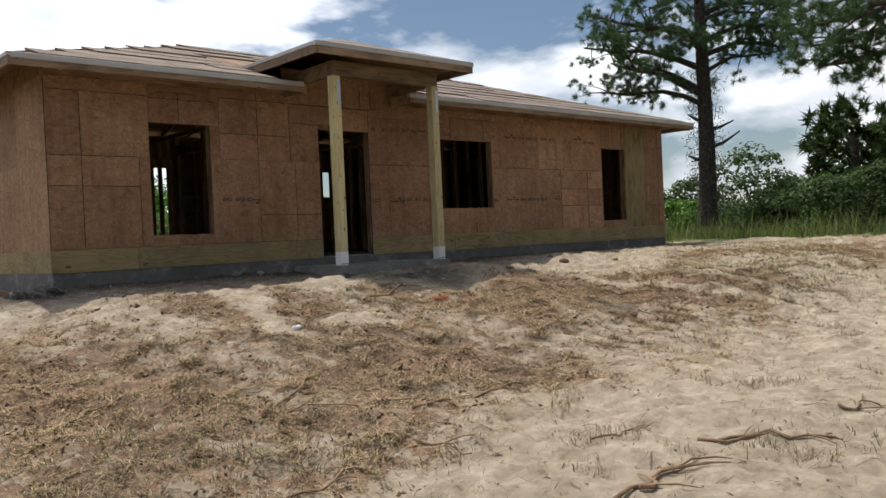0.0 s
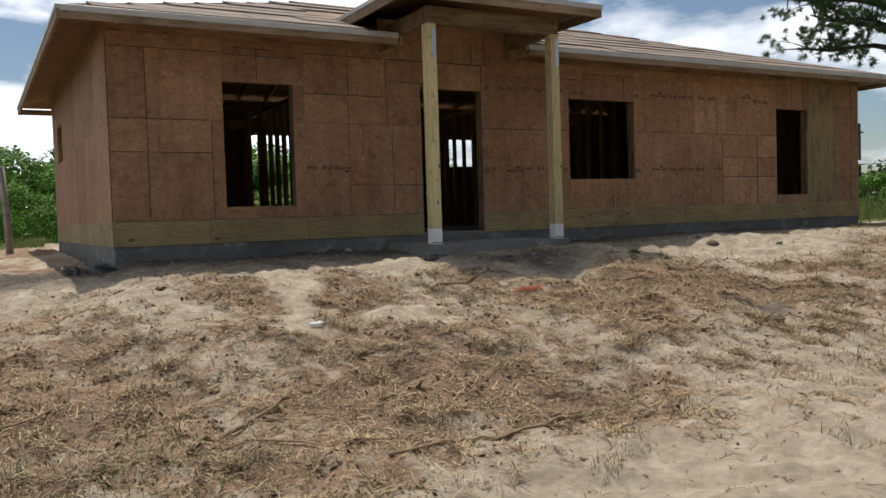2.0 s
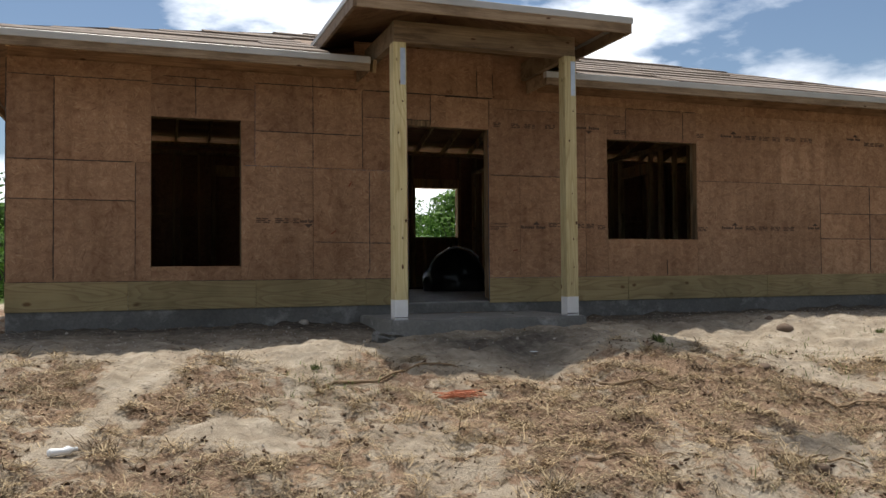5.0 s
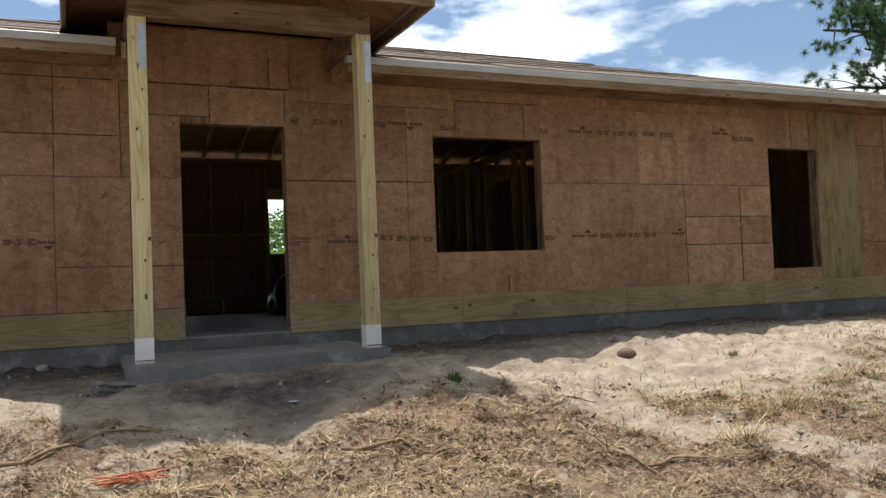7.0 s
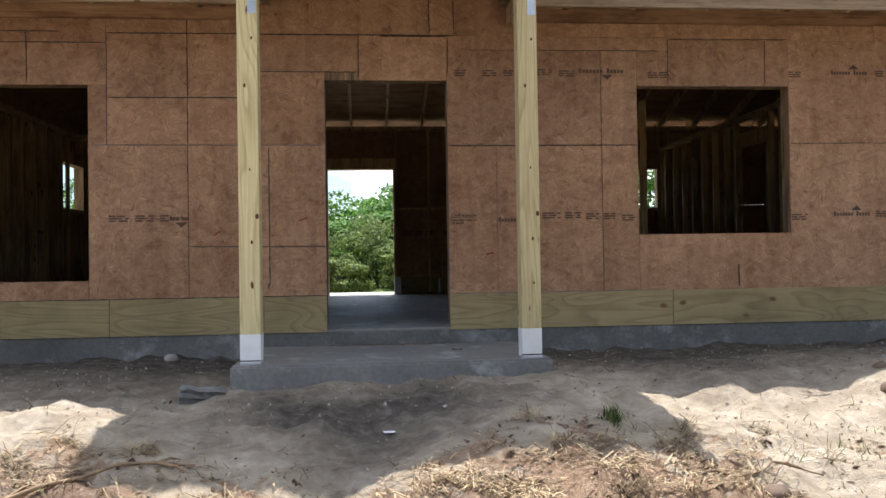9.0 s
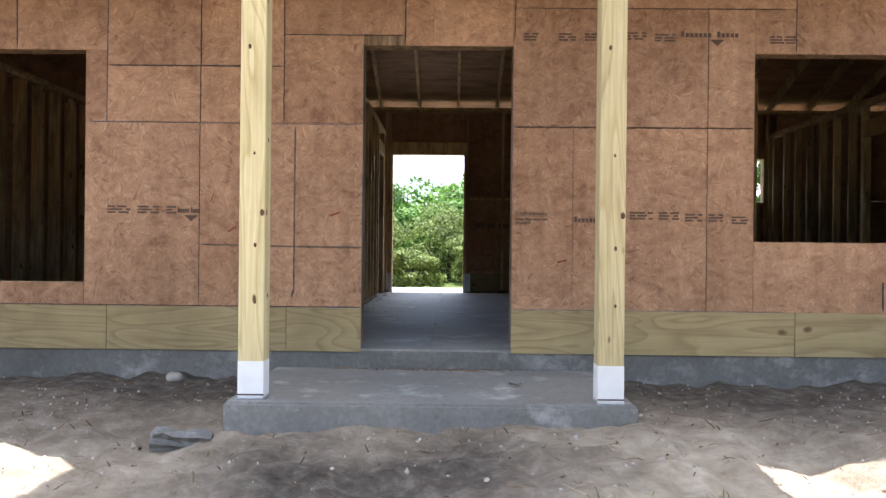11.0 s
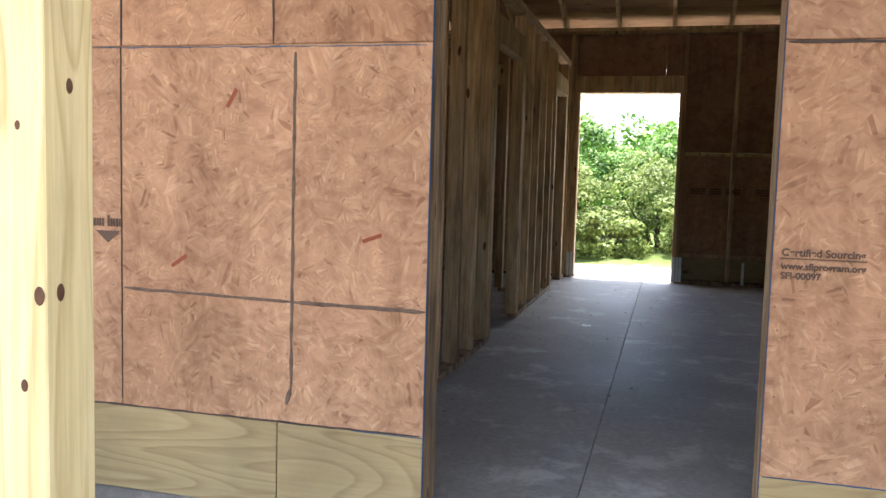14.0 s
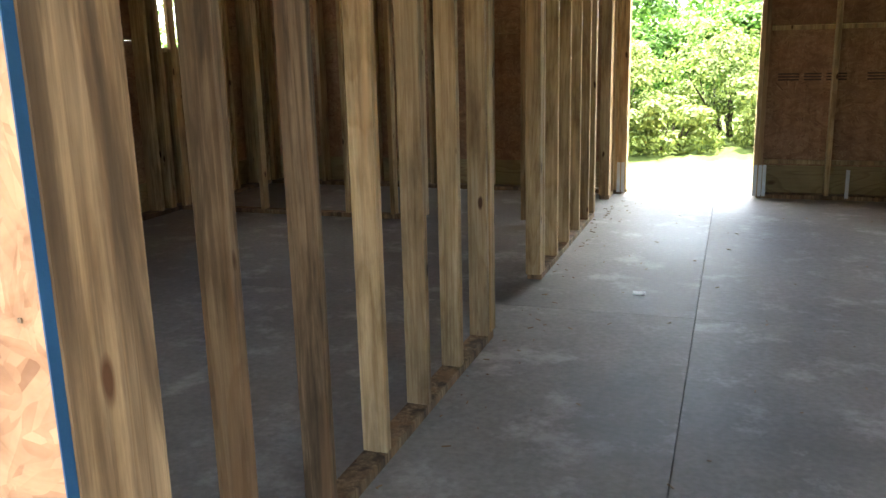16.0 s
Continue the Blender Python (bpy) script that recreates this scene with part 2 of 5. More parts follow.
def ground_material():
    k = Nodes("sandy_ground")
    at = k.add("ShaderNodeAttribute")
    at.attribute_name = "litter"
    at2 = k.add("ShaderNodeAttribute")
    at2.attribute_name = "grass"
    fine = k.noise(scale=36, detail=9, rough=0.82)
    mid = k.noise(scale=4.5, detail=6)
    clod = k.noise(scale=11, detail=7, rough=0.7)
    sand = k.ramp(mid, (0.3, (0.34, 0.272, 0.20)), (0.55, (0.475, 0.395, 0.30)), (0.75, (0.60, 0.52, 0.415)))
    sand = k.mix(0.4, sand, k.ramp(clod, (0.3, (0.22, 0.22, 0.22)), (0.6, (0.62, 0.62, 0.62))), "OVERLAY")
    sand = k.mix(k.ramp(fine, (0.30, (1, 1, 1)), (0.38, (0, 0, 0))), sand, (0.10, 0.07, 0.045))
    straw = k.ramp(fine, (0.34, (0.045, 0.028, 0.019)), (0.44, (0.18, 0.122, 0.088)), (0.54, (0.33, 0.238, 0.172)), (0.66, (0.62, 0.49, 0.37)))
    dirt = k.ramp(k.noise(scale=16, detail=6, rough=0.6), (0.3, (0.225, 0.148, 0.105)), (0.7, (0.43, 0.315, 0.235)))
    straw = k.mix(k.ramp(k.noise(scale=3.6, detail=7, rough=0.68), (0.46, (0, 0, 0)), (0.56, (0.9, 0.9, 0.9))), straw, dirt)
    straw = k.mix(1.0, straw, k.ramp(k.noise(scale=1.6, detail=4), (0.35, (0.75, 0.70, 0.66)), (0.6, (1.15, 1.1, 1.0))), "MULTIPLY")
    edge = k.add("ShaderNodeMath")
    edge.operation = "ADD"
    fm = k.add("ShaderNodeMath")
    fm.operation = "MULTIPLY_ADD"
    fm.inputs[1].default_value, fm.inputs[2].default_value = 1.5, -0.75
    k.link(k.noise(scale=9, detail=6, rough=0.7), fm.inputs[0])
    k.link(at.outputs["Fac"], edge.inputs[0])
    k.link(fm.outputs["Value"], edge.inputs[1])
    c = k.mix(k.ramp(edge.outputs["Value"], (0.40, (0, 0, 0)), (0.56, (1, 1, 1))), sand, straw)
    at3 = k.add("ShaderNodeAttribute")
    at3.attribute_name = "shaded_soil"
    # backfill grey, set darker to carry the shade of eaves and porch
    shaded_soil = k.ramp(clod, (0.3, (0.042, 0.036, 0.031)), (0.52, (0.105, 0.090, 0.076)), (0.7, (0.21, 0.187, 0.16)))
    shaded_soil = k.mix(0.3, shaded_soil, k.ramp(fine, (0.3, (0.15, 0.15, 0.15)), (0.7, (0.7, 0.7, 0.7))), "OVERLAY")
    c = k.mix(k.mix(0.06, at3.outputs["Fac"], (0, 0, 0)), c, shaded_soil)
    green = k.ramp(fine, (0.3, (0.035, 0.055, 0.015)), (0.7, (0.14, 0.19, 0.05)))
    c = k.mix(at2.outputs["Fac"], c, green)
    h = k.mix(0.5, clod, fine)
    return k.done(c, 0.95, h, 0.075, spec=0.1)


OSB = osb_material()
FRESH_OSB = osb_material("fresh_osb", 1.22)
def plywood_material():
    k = Nodes("treated_plywood")
    band = k.rings((0.75, 1.0, 4.2), 11.0, 1.1, 0.5)
    fine = k.noise((1.2, 30, 30), 2.2, 5, 0.65)
    c = k.ramp(band, (0.0, (0.385, 0.315, 0.172)), (0.55, (0.345, 0.272, 0.142)), (0.88, (0.225, 0.155, 0.075)), (1.0, (0.385, 0.315, 0.172)))
    c = k.mix(0.5, c, k.ramp(fine, (0.3, (0.27, 0.21, 0.108)), (0.7, (0.39, 0.318, 0.178))))
    spot = k.cells((3.0, 3.0, 5.0), 0.9, 0.3)
    c = k.mix(k.ramp(spot.outputs["Distance"], (0.06, (1, 1, 1)), (0.13, (0, 0, 0))), c, (0.15, 0.09, 0.04))
    c = k.mix(1.0, c, k.ramp(k.noise(scale=2.0, detail=5), (0.33, (0.72, 0.72, 0.70)), (0.6, (1, 1, 1))), "MULTIPLY")
    c = k.mix(1.0, c, k.ramp(k.random, (0, (0.86, 0.86, 0.84)), (1, (1.08, 1.05, 1.0))), "MULTIPLY")
    return k.done(c, 0.75, fine, 0.001)


PLY = plywood_material()
PLY_UP = lumber_material("upright_plywood", (0.29, 0.235, 0.12), (0.37, 0.305, 0.165), (0.43, 0.36, 0.205), (0.15, 0.09, 0.04))
# weathered wood, its colour also darkened to offset strong light from the front
OLD_SHADED_STUD = lumber_material("weathered_shaded_stud", (0.17, 0.125, 0.082), (0.29, 0.212, 0.138), (0.41, 0.31, 0.20), arches=0.55, stains=0.75)
STUD = lumber_material("pine_stud", (0.40, 0.285, 0.16), (0.56, 0.43, 0.26), (0.66, 0.53, 0.345), arches=0.55, stains=0.25)
BEAM = lumber_material("weathered_beam", (0.17, 0.125, 0.08), (0.25, 0.185, 0.12), (0.33, 0.25, 0.165), axis=0)
POST = lumber_material("treated_post", (0.545, 0.48, 0.275), (0.62, 0.56, 0.34), (0.68, 0.625, 0.41), (0.13, 0.06, 0.03), arches=0.7, worn=0.35)
FASCIA = lumber_material("fascia_board", (0.25, 0.18, 0.122), (0.33, 0.25, 0.175), (0.40, 0.315, 0.225), axis=0)
DECK = lumber_material("roof_sheathing", (0.22, 0.132, 0.075), (0.30, 0.185, 0.108), (0.37, 0.24, 0.145), axis=0)
CONCRETE = concrete_material("slab_concrete", (0.085, 0.084, 0.079), (0.20, 0.194, 0.183), 0.7, 0.3)
FLOOR = concrete_material("trowelled_floor", (0.155, 0.15, 0.143), (0.33, 0.32, 0.30), 0.60, 0.4)
PORCH = concrete_material("porch_concrete", (0.15, 0.147, 0.14), (0.30, 0.292, 0.275), 0.65, 0.5)
PALE_CONCRETE = concrete_material("pale_concrete", (0.36, 0.35, 0.33), (0.50, 0.49, 0.46), 0.7, 0.3)
WHITE = plain_material("white_wrap", (0.78, 0.79, 0.80), 0.5, 0.08)
DRIP = plain_material("drip_edge_metal", (0.50, 0.49, 0.47), 0.45, 0.1, 3.0, 0.3)
STEEL = plain_material("galvanised_steel", (0.55, 0.57, 0.60), 0.35, 0.12, 12.0, 0.9)
SHINGLE = plain_material("roofing_felt", (0.215, 0.17, 0.138), 0.9, 0.3, 2.5)
KNOT = plain_material("wood_knot", (0.10, 0.05, 0.028), 0.7, 0.3, 30.0)
BLUE = plain_material("blue_edge_seal", (0.012, 0.055, 0.13), 0.6, 0.25)
SEAL = plain_material("seam_sealant", (0.042, 0.031, 0.027), 0.7, 0.3, 20.0)
INK = plain_material("stamp_ink", (0.085, 0.055, 0.04), 0.8, 0.2)
GROUND = ground_material()
STRAW = leaf_material("dry_straw", (0.06, 0.036, 0.022), (0.68, 0.51, 0.33), 0.18)
GRASS = leaf_material("grass", (0.065, 0.085, 0.028), (0.22, 0.255, 0.09))
LEAF = leaf_material("leaf_green", (0.035, 0.095, 0.018), (0.17, 0.32, 0.05), 0.26)
PALE_LEAF = leaf_material("leaf_pale", (0.075, 0.115, 0.03), (0.25, 0.315, 0.085), 0.28)
DARK_LEAF = leaf_material("leaf_dark", (0.025, 0.05, 0.015), (0.09, 0.14, 0.04), 0.25)
NEEDLE = leaf_material("pine_needle", (0.035, 0.07, 0.035), (0.13, 0.21, 0.09), 0.35)
BARK = plain_material("pine_bark", (0.06, 0.047, 0.04), 0.95, 0.45, 9.0)
TWIG = plain_material("dry_twig", (0.24, 0.165, 0.10), 0.9, 0.35, 12.0)
STONE = plain_material("rubble", (0.33, 0.30, 0.27), 0.9, 0.25, 9.0)
BLACK = plain_material("black_plastic", (0.02, 0.02, 0.022), 0.28, 0.2, 5.0, 0.0, 0.6)
TINROOF = plain_material("pale_metal_roof", (0.40, 0.41, 0.43), 0.4, 0.05, 2.0, 0.3)
STUCCO = plain_material("far_wall", (0.17, 0.15, 0.14), 0.9, 0.1)
WEED = leaf_material("weed_leaf", (0.035, 0.05, 0.018), (0.12, 0.145, 0.05))
BROWN_STONE = plain_material("brown_stone", (0.15, 0.105, 0.075), 0.9, 0.3, 9.0)
RED = plain_material("orange_twine", (0.46, 0.17, 0.09), 0.7, 0.2)


# ---- mesh helpers ----
def mesh_of(bm, name, material, smooth=False):
    me = bpy.data.meshes.new(name)
    bm.to_mesh(me)
    bm.free()
    me.materials.append(material)
    if smooth:
        me.polygons.foreach_set("use_smooth", [True] * len(me.polygons))
    return me


def part(name, bm, material, parent=None, label="", smooth=False):
    ob = new(name, mesh_of(bm, name, material, smooth))
    ob.parent = parent
    return tagged(ob, label)


BOXES = {}


def box_mesh(sx, sy, sz, material, bevel=0.003):
    """A box with softened edges round its own centre, kept so that alike pieces share it."""
    key = (round(sx, 4), round(sy, 4), round(sz, 4), material.name, bevel)
    if key not in BOXES:
        bm = bmesh.new()
        bmesh.ops.create_cube(bm, size=1)
        bmesh.ops.scale(bm, vec=(sx, sy, sz), verts=bm.verts)
        if bevel:
            bmesh.ops.bevel(bm, geom=bm.edges[:], offset=min(bevel, sx / 4, sy / 4, sz / 4), segments=1, affect="EDGES")
        BOXES[key] = mesh_of(bm, "piece", material)
    return BOXES[key]


def block(name, x0, x1, y0, y1, z0, z1, material, parent=None, label="", bevel=0.003):
    """A board or block between two corners."""
    ob = new(name, box_mesh(x1 - x0, y1 - y0, z1 - z0, material, bevel))
    ob.location = ((x0 + x1) / 2, (y0 + y1) / 2, (z0 + z1) / 2)
    ob.parent = parent
    return tagged(ob, label)


def beam(name, a, b, wide, tall, material, parent=None, label=""):
    """A board from a to b, its height upright."""
    a, b = Vector(a), Vector(b)
    d = b - a
    ob = new(name, box_mesh(d.length, wide, tall, material))
    x = d.normalized()
    y = Vector((0, 0, 1)).cross(x).normalized()
    z = x.cross(y)
    ob.matrix_basis = Matrix.Translation((a + b) / 2) @ Matrix((x, y, z)).transposed().to_4x4()
    ob.parent = parent
    return tagged(ob, label)


def empty(name, label="", category="", group="", kind="", place=(0, 0, 0)):
    ob = new(name)
    ob.location = place
    return tagged(ob, label, category, group, kind)


def tube(bm, pts, radii, sides=7):
    """A tapered tube along points."""
    rings = []
    for i, p in enumerate(pts):
        d = (Vector(pts[min(i + 1, len(pts) - 1)]) - Vector(pts[max(i - 1, 0)])).normalized()
        u = d.orthogonal().normalized()
        v = d.cross(u)
        if rings:
            u = (last - d * last.dot(d)).normalized()
            v = d.cross(u)
        last = u
        rings.append([bm.verts.new(Vector(p) + radii[i] * (math.cos(a) * u + math.sin(a) * v)) for a in [2 * math.pi * k / sides for k in range(sides)]])
    for r, s in zip(rings, rings[1:]):
        for k in range(sides):
            bm.faces.new((r[k], r[(k + 1) % sides], s[(k + 1) % sides], s[k]))
    bm.faces.new(rings[0][::-1])
    bm.faces.new(rings[-1])


# ---- ground ----
PROFILE_Y = (-60, -9.0, -7.5, -6.5, -5.5, -4.5, -3.5, -2.5, -1.5, 0.0, 9.0, 11.0, 60)
PROFILE_Z = (-1.3, -1.20, -1.15, -1.06, -0.89, -0.70, -0.53, -0.39, -0.285, -0.205, -0.18, -0.10, -0.3)


def bump_at(x, y, cx, cy, r, h):
    return h * math.exp(-((x - cx) ** 2 + (y - cy) ** 2) / (r * r))


def ground_height(x, y):
    yy = y
    if y < 0:
        yy = min(0.0, y + 0.55 * min(12, max(0, x - 3)))
    z = float(np.interp(yy, PROFILE_Y, PROFILE_Z))
    if x < -4.2:
        z -= min(0.5, 0.10 * (-4.2 - x)) * (1 if y < 0 else 0.8)
    if x > 14:
        z -= min(0.6, 0.06 * (x - 14))
    near = max(0.0, 1 - max(abs(x - 1) - 14, abs(y) - 16, 0) / 8)
    if -4.4 < x < 10.2 and 0 < y < 9.8:
        return -0.3
    if y < 0.2:
        # spoil heaps before the porch with a washed-out gully between
        z += bump_at(x, y, -1.5, -2.4, 0.55, 0.10) + bump_at(x, y, -2.7, -2.5, 0.5, 0.05) + bump_at(x, y, -3.9, -2.6, 0.5, 0.02)
        z += bump_at(x, y, 2.6, -1.4, 0.8, 0.05) + bump_at(x, y, 4.2, -1.9, 0.7, 0.05)
        z += bump_at(x, y, -0.25, -1.85, 0.5, 0.07) + bump_at(x, y, 1.35, -1.75, 0.55, 0.05) + bump_at(x, y, 1.1, -2.9, 0.6, 0.06)
        z -= bump_at(x, y, 0.45, -2.6, 0.4, 0.10) + bump_at(x, y, 0.15, -3.3, 0.35, 0.08) + bump_at(x, y, -3.4, -3.2, 0.3, 0.05)
    if near:
        fade = near * min(1, max(0.35, -y / 1.5)) if y < 0 else near
        z += fade * (0.10 * noise.noise((x * 0.55, y * 0.55, 3)) + 0.045 * noise.noise((x * 1.9, y * 1.9, 7)) + 0.048 * noise.noise((x * 4.6, y * 4.6, 1)) + 0.034 * noise.noise((x * 8.4, y * 8.4, 5)))
    return z


def near_line(x, y, ax, ay, bx, by):
    """Distance from a straight stretch."""
    t = min(1, max(0, ((x - ax) * (bx - ax) + (y - ay) * (by - ay)) / ((bx - ax) ** 2 + (by - ay) ** 2)))
    return math.hypot(x - ax - t * (bx - ax), y - ay - t * (by - ay))


# washed-out rills and wheel tracks of bare sand: two ends and a half width
BARE = ((-2.8, -1.9, -3.0, -2.9, 0.22), (-3.0, -2.9, -3.45, -4.3, 0.16), (-2.55, -4.0, -2.3, -4.3, 0.22), (2.9, -1.8, 4.6, -3.2, 0.35), (2.4, -3.4, 3.6, -5.2, 0.22), (4.4, -2.2, 8.5, -3.4, 0.4), (-1.9, -2.4, -1.2, -2.2, 0.35))


def litter_at(x, y):
    """How much straw litter lies there, 0 to 1."""
    n = 0.55 * noise.noise((x * 0.42 + 5, y * 0.42, 2)) + 0.35 * noise.noise((x * 1.3, y * 1.3, 9)) + 0.18 * noise.noise((x * 3.7, y * 3.7, 4))
    n += 0.30 * noise.noise((x * 7.1, y * 7.1, 8))
    v = 0.50 + 1.12 * n
    if not (-14 < x < 18 and -16 < y < 1):
        return min(1, max(0, v))
    v -= 0.5 * math.exp(-((y + 1.6) / 0.9) ** 2)                                     # bare by the house
    v -= 0.75 * math.exp(-(((x + 3.1) / 1.6) ** 2 + ((y + 9.0) / 1.5) ** 2))         # bare sand of the track
    v -= 0.8 * math.exp(-(((x + 1.2) / 2.4) ** 2 + ((y + 8.4) / 1.1) ** 2))
    v -= 0.6 * math.exp(-(((x - 4.5) / 4.5) ** 2 + ((y + 7.0) / 1.6) ** 2))
    v += 0.12 * math.exp(-(((x + 3.6) / 1.6) ** 2 + ((y + 5.6) / 1.2) ** 2))
    v += 0.30 * math.exp(-(((x - 1.0) / 3.0) ** 2 + ((y + 4.6) / 1.0) ** 2))
    if -6 < x < 9 and -6 < y < -1:
        for ax, ay, bx, by, w in BARE:
            v -= 0.7 * math.exp(-(near_line(x, y, ax, ay, bx, by) / w) ** 2)
    v -= 0.8 * math.exp(-(((x - 1.2) / 1.7) ** 2 + ((y + 2.15) / 0.75) ** 2))           # trodden bare before the porch
    v -= 0.5 * shaded_soil_at(x, y)
    return min(1, max(0, v))


def shaded_soil_at(x, y):
    """Grey backfill soil thrown up along the foundation and before the porch, with the shade there painted in."""
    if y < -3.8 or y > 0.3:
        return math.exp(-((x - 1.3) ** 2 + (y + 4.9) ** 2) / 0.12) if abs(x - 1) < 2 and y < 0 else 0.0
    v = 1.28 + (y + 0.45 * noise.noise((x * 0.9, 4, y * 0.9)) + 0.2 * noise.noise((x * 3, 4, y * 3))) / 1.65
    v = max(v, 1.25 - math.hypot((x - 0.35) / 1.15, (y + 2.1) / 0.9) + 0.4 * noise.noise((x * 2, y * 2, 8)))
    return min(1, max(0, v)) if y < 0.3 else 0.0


def grass_at(x, y):
    v = 0.0
    if y > 10.2:
        v = min(1, (y - 10.2) / 0.5)
    if x > 11.5:
        v = max(v, min(1, (x - 11.5 - 0.6 * noise.noise((y * 0.5, 1, 2)) - 0.25 * max(0, -y - 2)) / 1.5))
    if x < -7.5 and y > -1:
        v = max(v, min(1, (-7.5 - x) / 1.5))
    if y < -25:
        v = max(v, min(1, (-25 - y) / 4))
    return max(0, v)


def steps(stretches, outer):
    """Grid lines: stretches of (from, to, spacing), then ever wider to the horizon."""
    far = [outer * (k / 16) ** 2.4 for k in range(1, 17)]
    inner = [v for a, b, d in stretches for v in np.arange(a, b - d / 2, d)] + [stretches[-1][1]]
    return [inner[0] - d for d in far[::-1]] + inner + [inner[-1] + d for d in far]


gx = steps([(-13, -6.5, 0.2), (-6.5, 5.0, 0.055), (5.0, 9.0, 0.11), (9.0, 18.0, 0.25)], 900.0)
gy = steps([(-15, -10.5, 0.2), (-10.5, -0.2, 0.055), (-0.2, 1.0, 0.2), (1.0, 14.0, 0.4)], 900.0)
nx, ny = len(gx), len(gy)
coords = [(x, y, ground_height(x, y)) for y in gy for x in gx]
quads = [(j * nx + i, j * nx + i + 1, (j + 1) * nx + i + 1, (j + 1) * nx + i) for j in range(ny - 1) for i in range(nx - 1)]
gm = bpy.data.meshes.new("ground")
gm.from_pydata(coords, [], quads)
gm.materials.append(GROUND)
gm.attributes.new("litter", "FLOAT", "POINT").data.foreach_set("value", [litter_at(x, y) for x, y, _ in coords])
gm.attributes.new("grass", "FLOAT", "POINT").data.foreach_set("value", [grass_at(x, y) for x, y, _ in coords])
gm.attributes.new("shaded_soil", "FLOAT", "POINT").data.foreach_set("value", [shaded_soil_at(x, y) for x, y, _ in coords])
gm.polygons.foreach_set("use_smooth", [True] * len(gm.polygons))
tagged(new("ground", gm), "pale sandy ground with brown straw litter and thin grass", "ground", kind="structure")

# ---- house: sizes ----
X0, X1, BACK = -4.27, 10.05, 7.52         # outer faces of the side and rear walls
TOP = 2.60                               # top of the wall frames
FLOOR_EDGE = 0.012
DOOR = (0.0, 1.03, 0.0, 2.10)
WINDOWS = {"window_1": (-2.87, -1.93, 0.44, 2.055), "window_2": (2.69, 4.065, 0.765, 2.06), "window_3": (7.60, 8.48, 0.44, 2.07)}

# slab
floor = empty("floor", "grey trowelled concrete slab floor with sawn joints", "floor", kind="structure")
SAW_X, SAW_Y = 0.47, 3.66
edges_x, edges_y = [X0 + 0.012, -3.2, SAW_X, 4.2, X1 - 0.012], [0.012, SAW_Y, BACK - 0.012]
for i, (a, b) in enumerate(zip(edges_x, edges_x[1:])):
    for c, d in zip(edges_y, edges_y[1:]):
        block("slab_bay", a + 0.0015, b - 0.0015, c + 0.0015, d - 0.0015, -0.10, 0.0, FLOOR, floor, bevel=0.0012)
foundation = empty("foundation", "grey concrete stem wall under the sheathing", "foundation", kind="structure")
block("stem_wall", X0 + 0.008, X1 - 0.008, 0.006, BACK - 0.006, -0.60, -0.014, CONCRETE, foundation, bevel=0.006)

# porch slab with a rough front edge
porch = empty("porch_slab", "low grey concrete porch slab with pale stains", "slab", kind="structure")
bm = bmesh.new()
bmesh.ops.create_cube(bm, size=1)
bmesh.ops.scale(bm, vec=(2.22, 1.33, 0.42), verts=bm.verts)
bmesh.ops.bevel(bm, geom=bm.edges[:], offset=0.015, segments=2, affect="EDGES")
slab = part("slab", bm, PORCH, porch)
slab.location = (0.515, -0.662, -0.13 - 0.21)

# ---- front wall ----
OPENINGS = [DOOR] + list(WINDOWS.values())


def cut_rects(rect, holes):
    """The rest of a rectangle once the holes are taken out, as rectangles."""
    rects = [rect]
    for hx0, hx1, hz0, hz1 in holes:
        out = []
        for a, b, c, d in rects:
            if hx1 <= a or hx0 >= b or hz1 <= c or hz0 >= d:
                out.append((a, b, c, d))
                continue
            if a < hx0:
                out.append((a, hx0, c, d))
            if hx1 < b:
                out.append((hx1, b, c, d))
            m0, m1 = max(a, hx0), min(b, hx1)
            if c < hz0:
                out.append((m0, m1, c, hz0))
            if hz1 < d:
                out.append((m0, m1, hz1, d))
        rects = out
    return rects


front = empty("wall_front", "front house wall sheathed in raw orange OSB panels", "wall", kind="structure")
SHEETS = [
    # from the corner round the first window to the door
    (X0, -3.82, 0.285, 1.14), (X0, -3.82, 1.145, 1.55), (X0, -3.82, 1.555, 2.42), (-3.82, -3.03, 0.285, 1.14), (-3.82, -3.03, 1.145, 1.55), (-3.82, -2.87, 1.555, 2.42),
    (-3.03, -2.87, 0.285, 1.55), (-2.87, -2.41, 2.055, 2.40), (-2.41, -1.78, 2.055, 2.40), (-1.93, -1.78, 1.56, 2.055), (-2.87, -1.93, 0.285, 0.44), (-1.93, -1.13, 0.285, 1.555),
    (-1.78, -1.13, 1.56, 1.945), (-1.78, -1.13, 1.95, 2.48), (-1.13, -0.55, 1.56, 1.945), (-1.13, -0.55, 1.95, 2.48), (-1.13, 0.0, 0.285, 1.555),
    (-0.55, 0.0, 1.56, 2.165), (-0.55, 0.285, 2.17, 2.48), (0.285, 0.48, 2.10, 2.48),
]
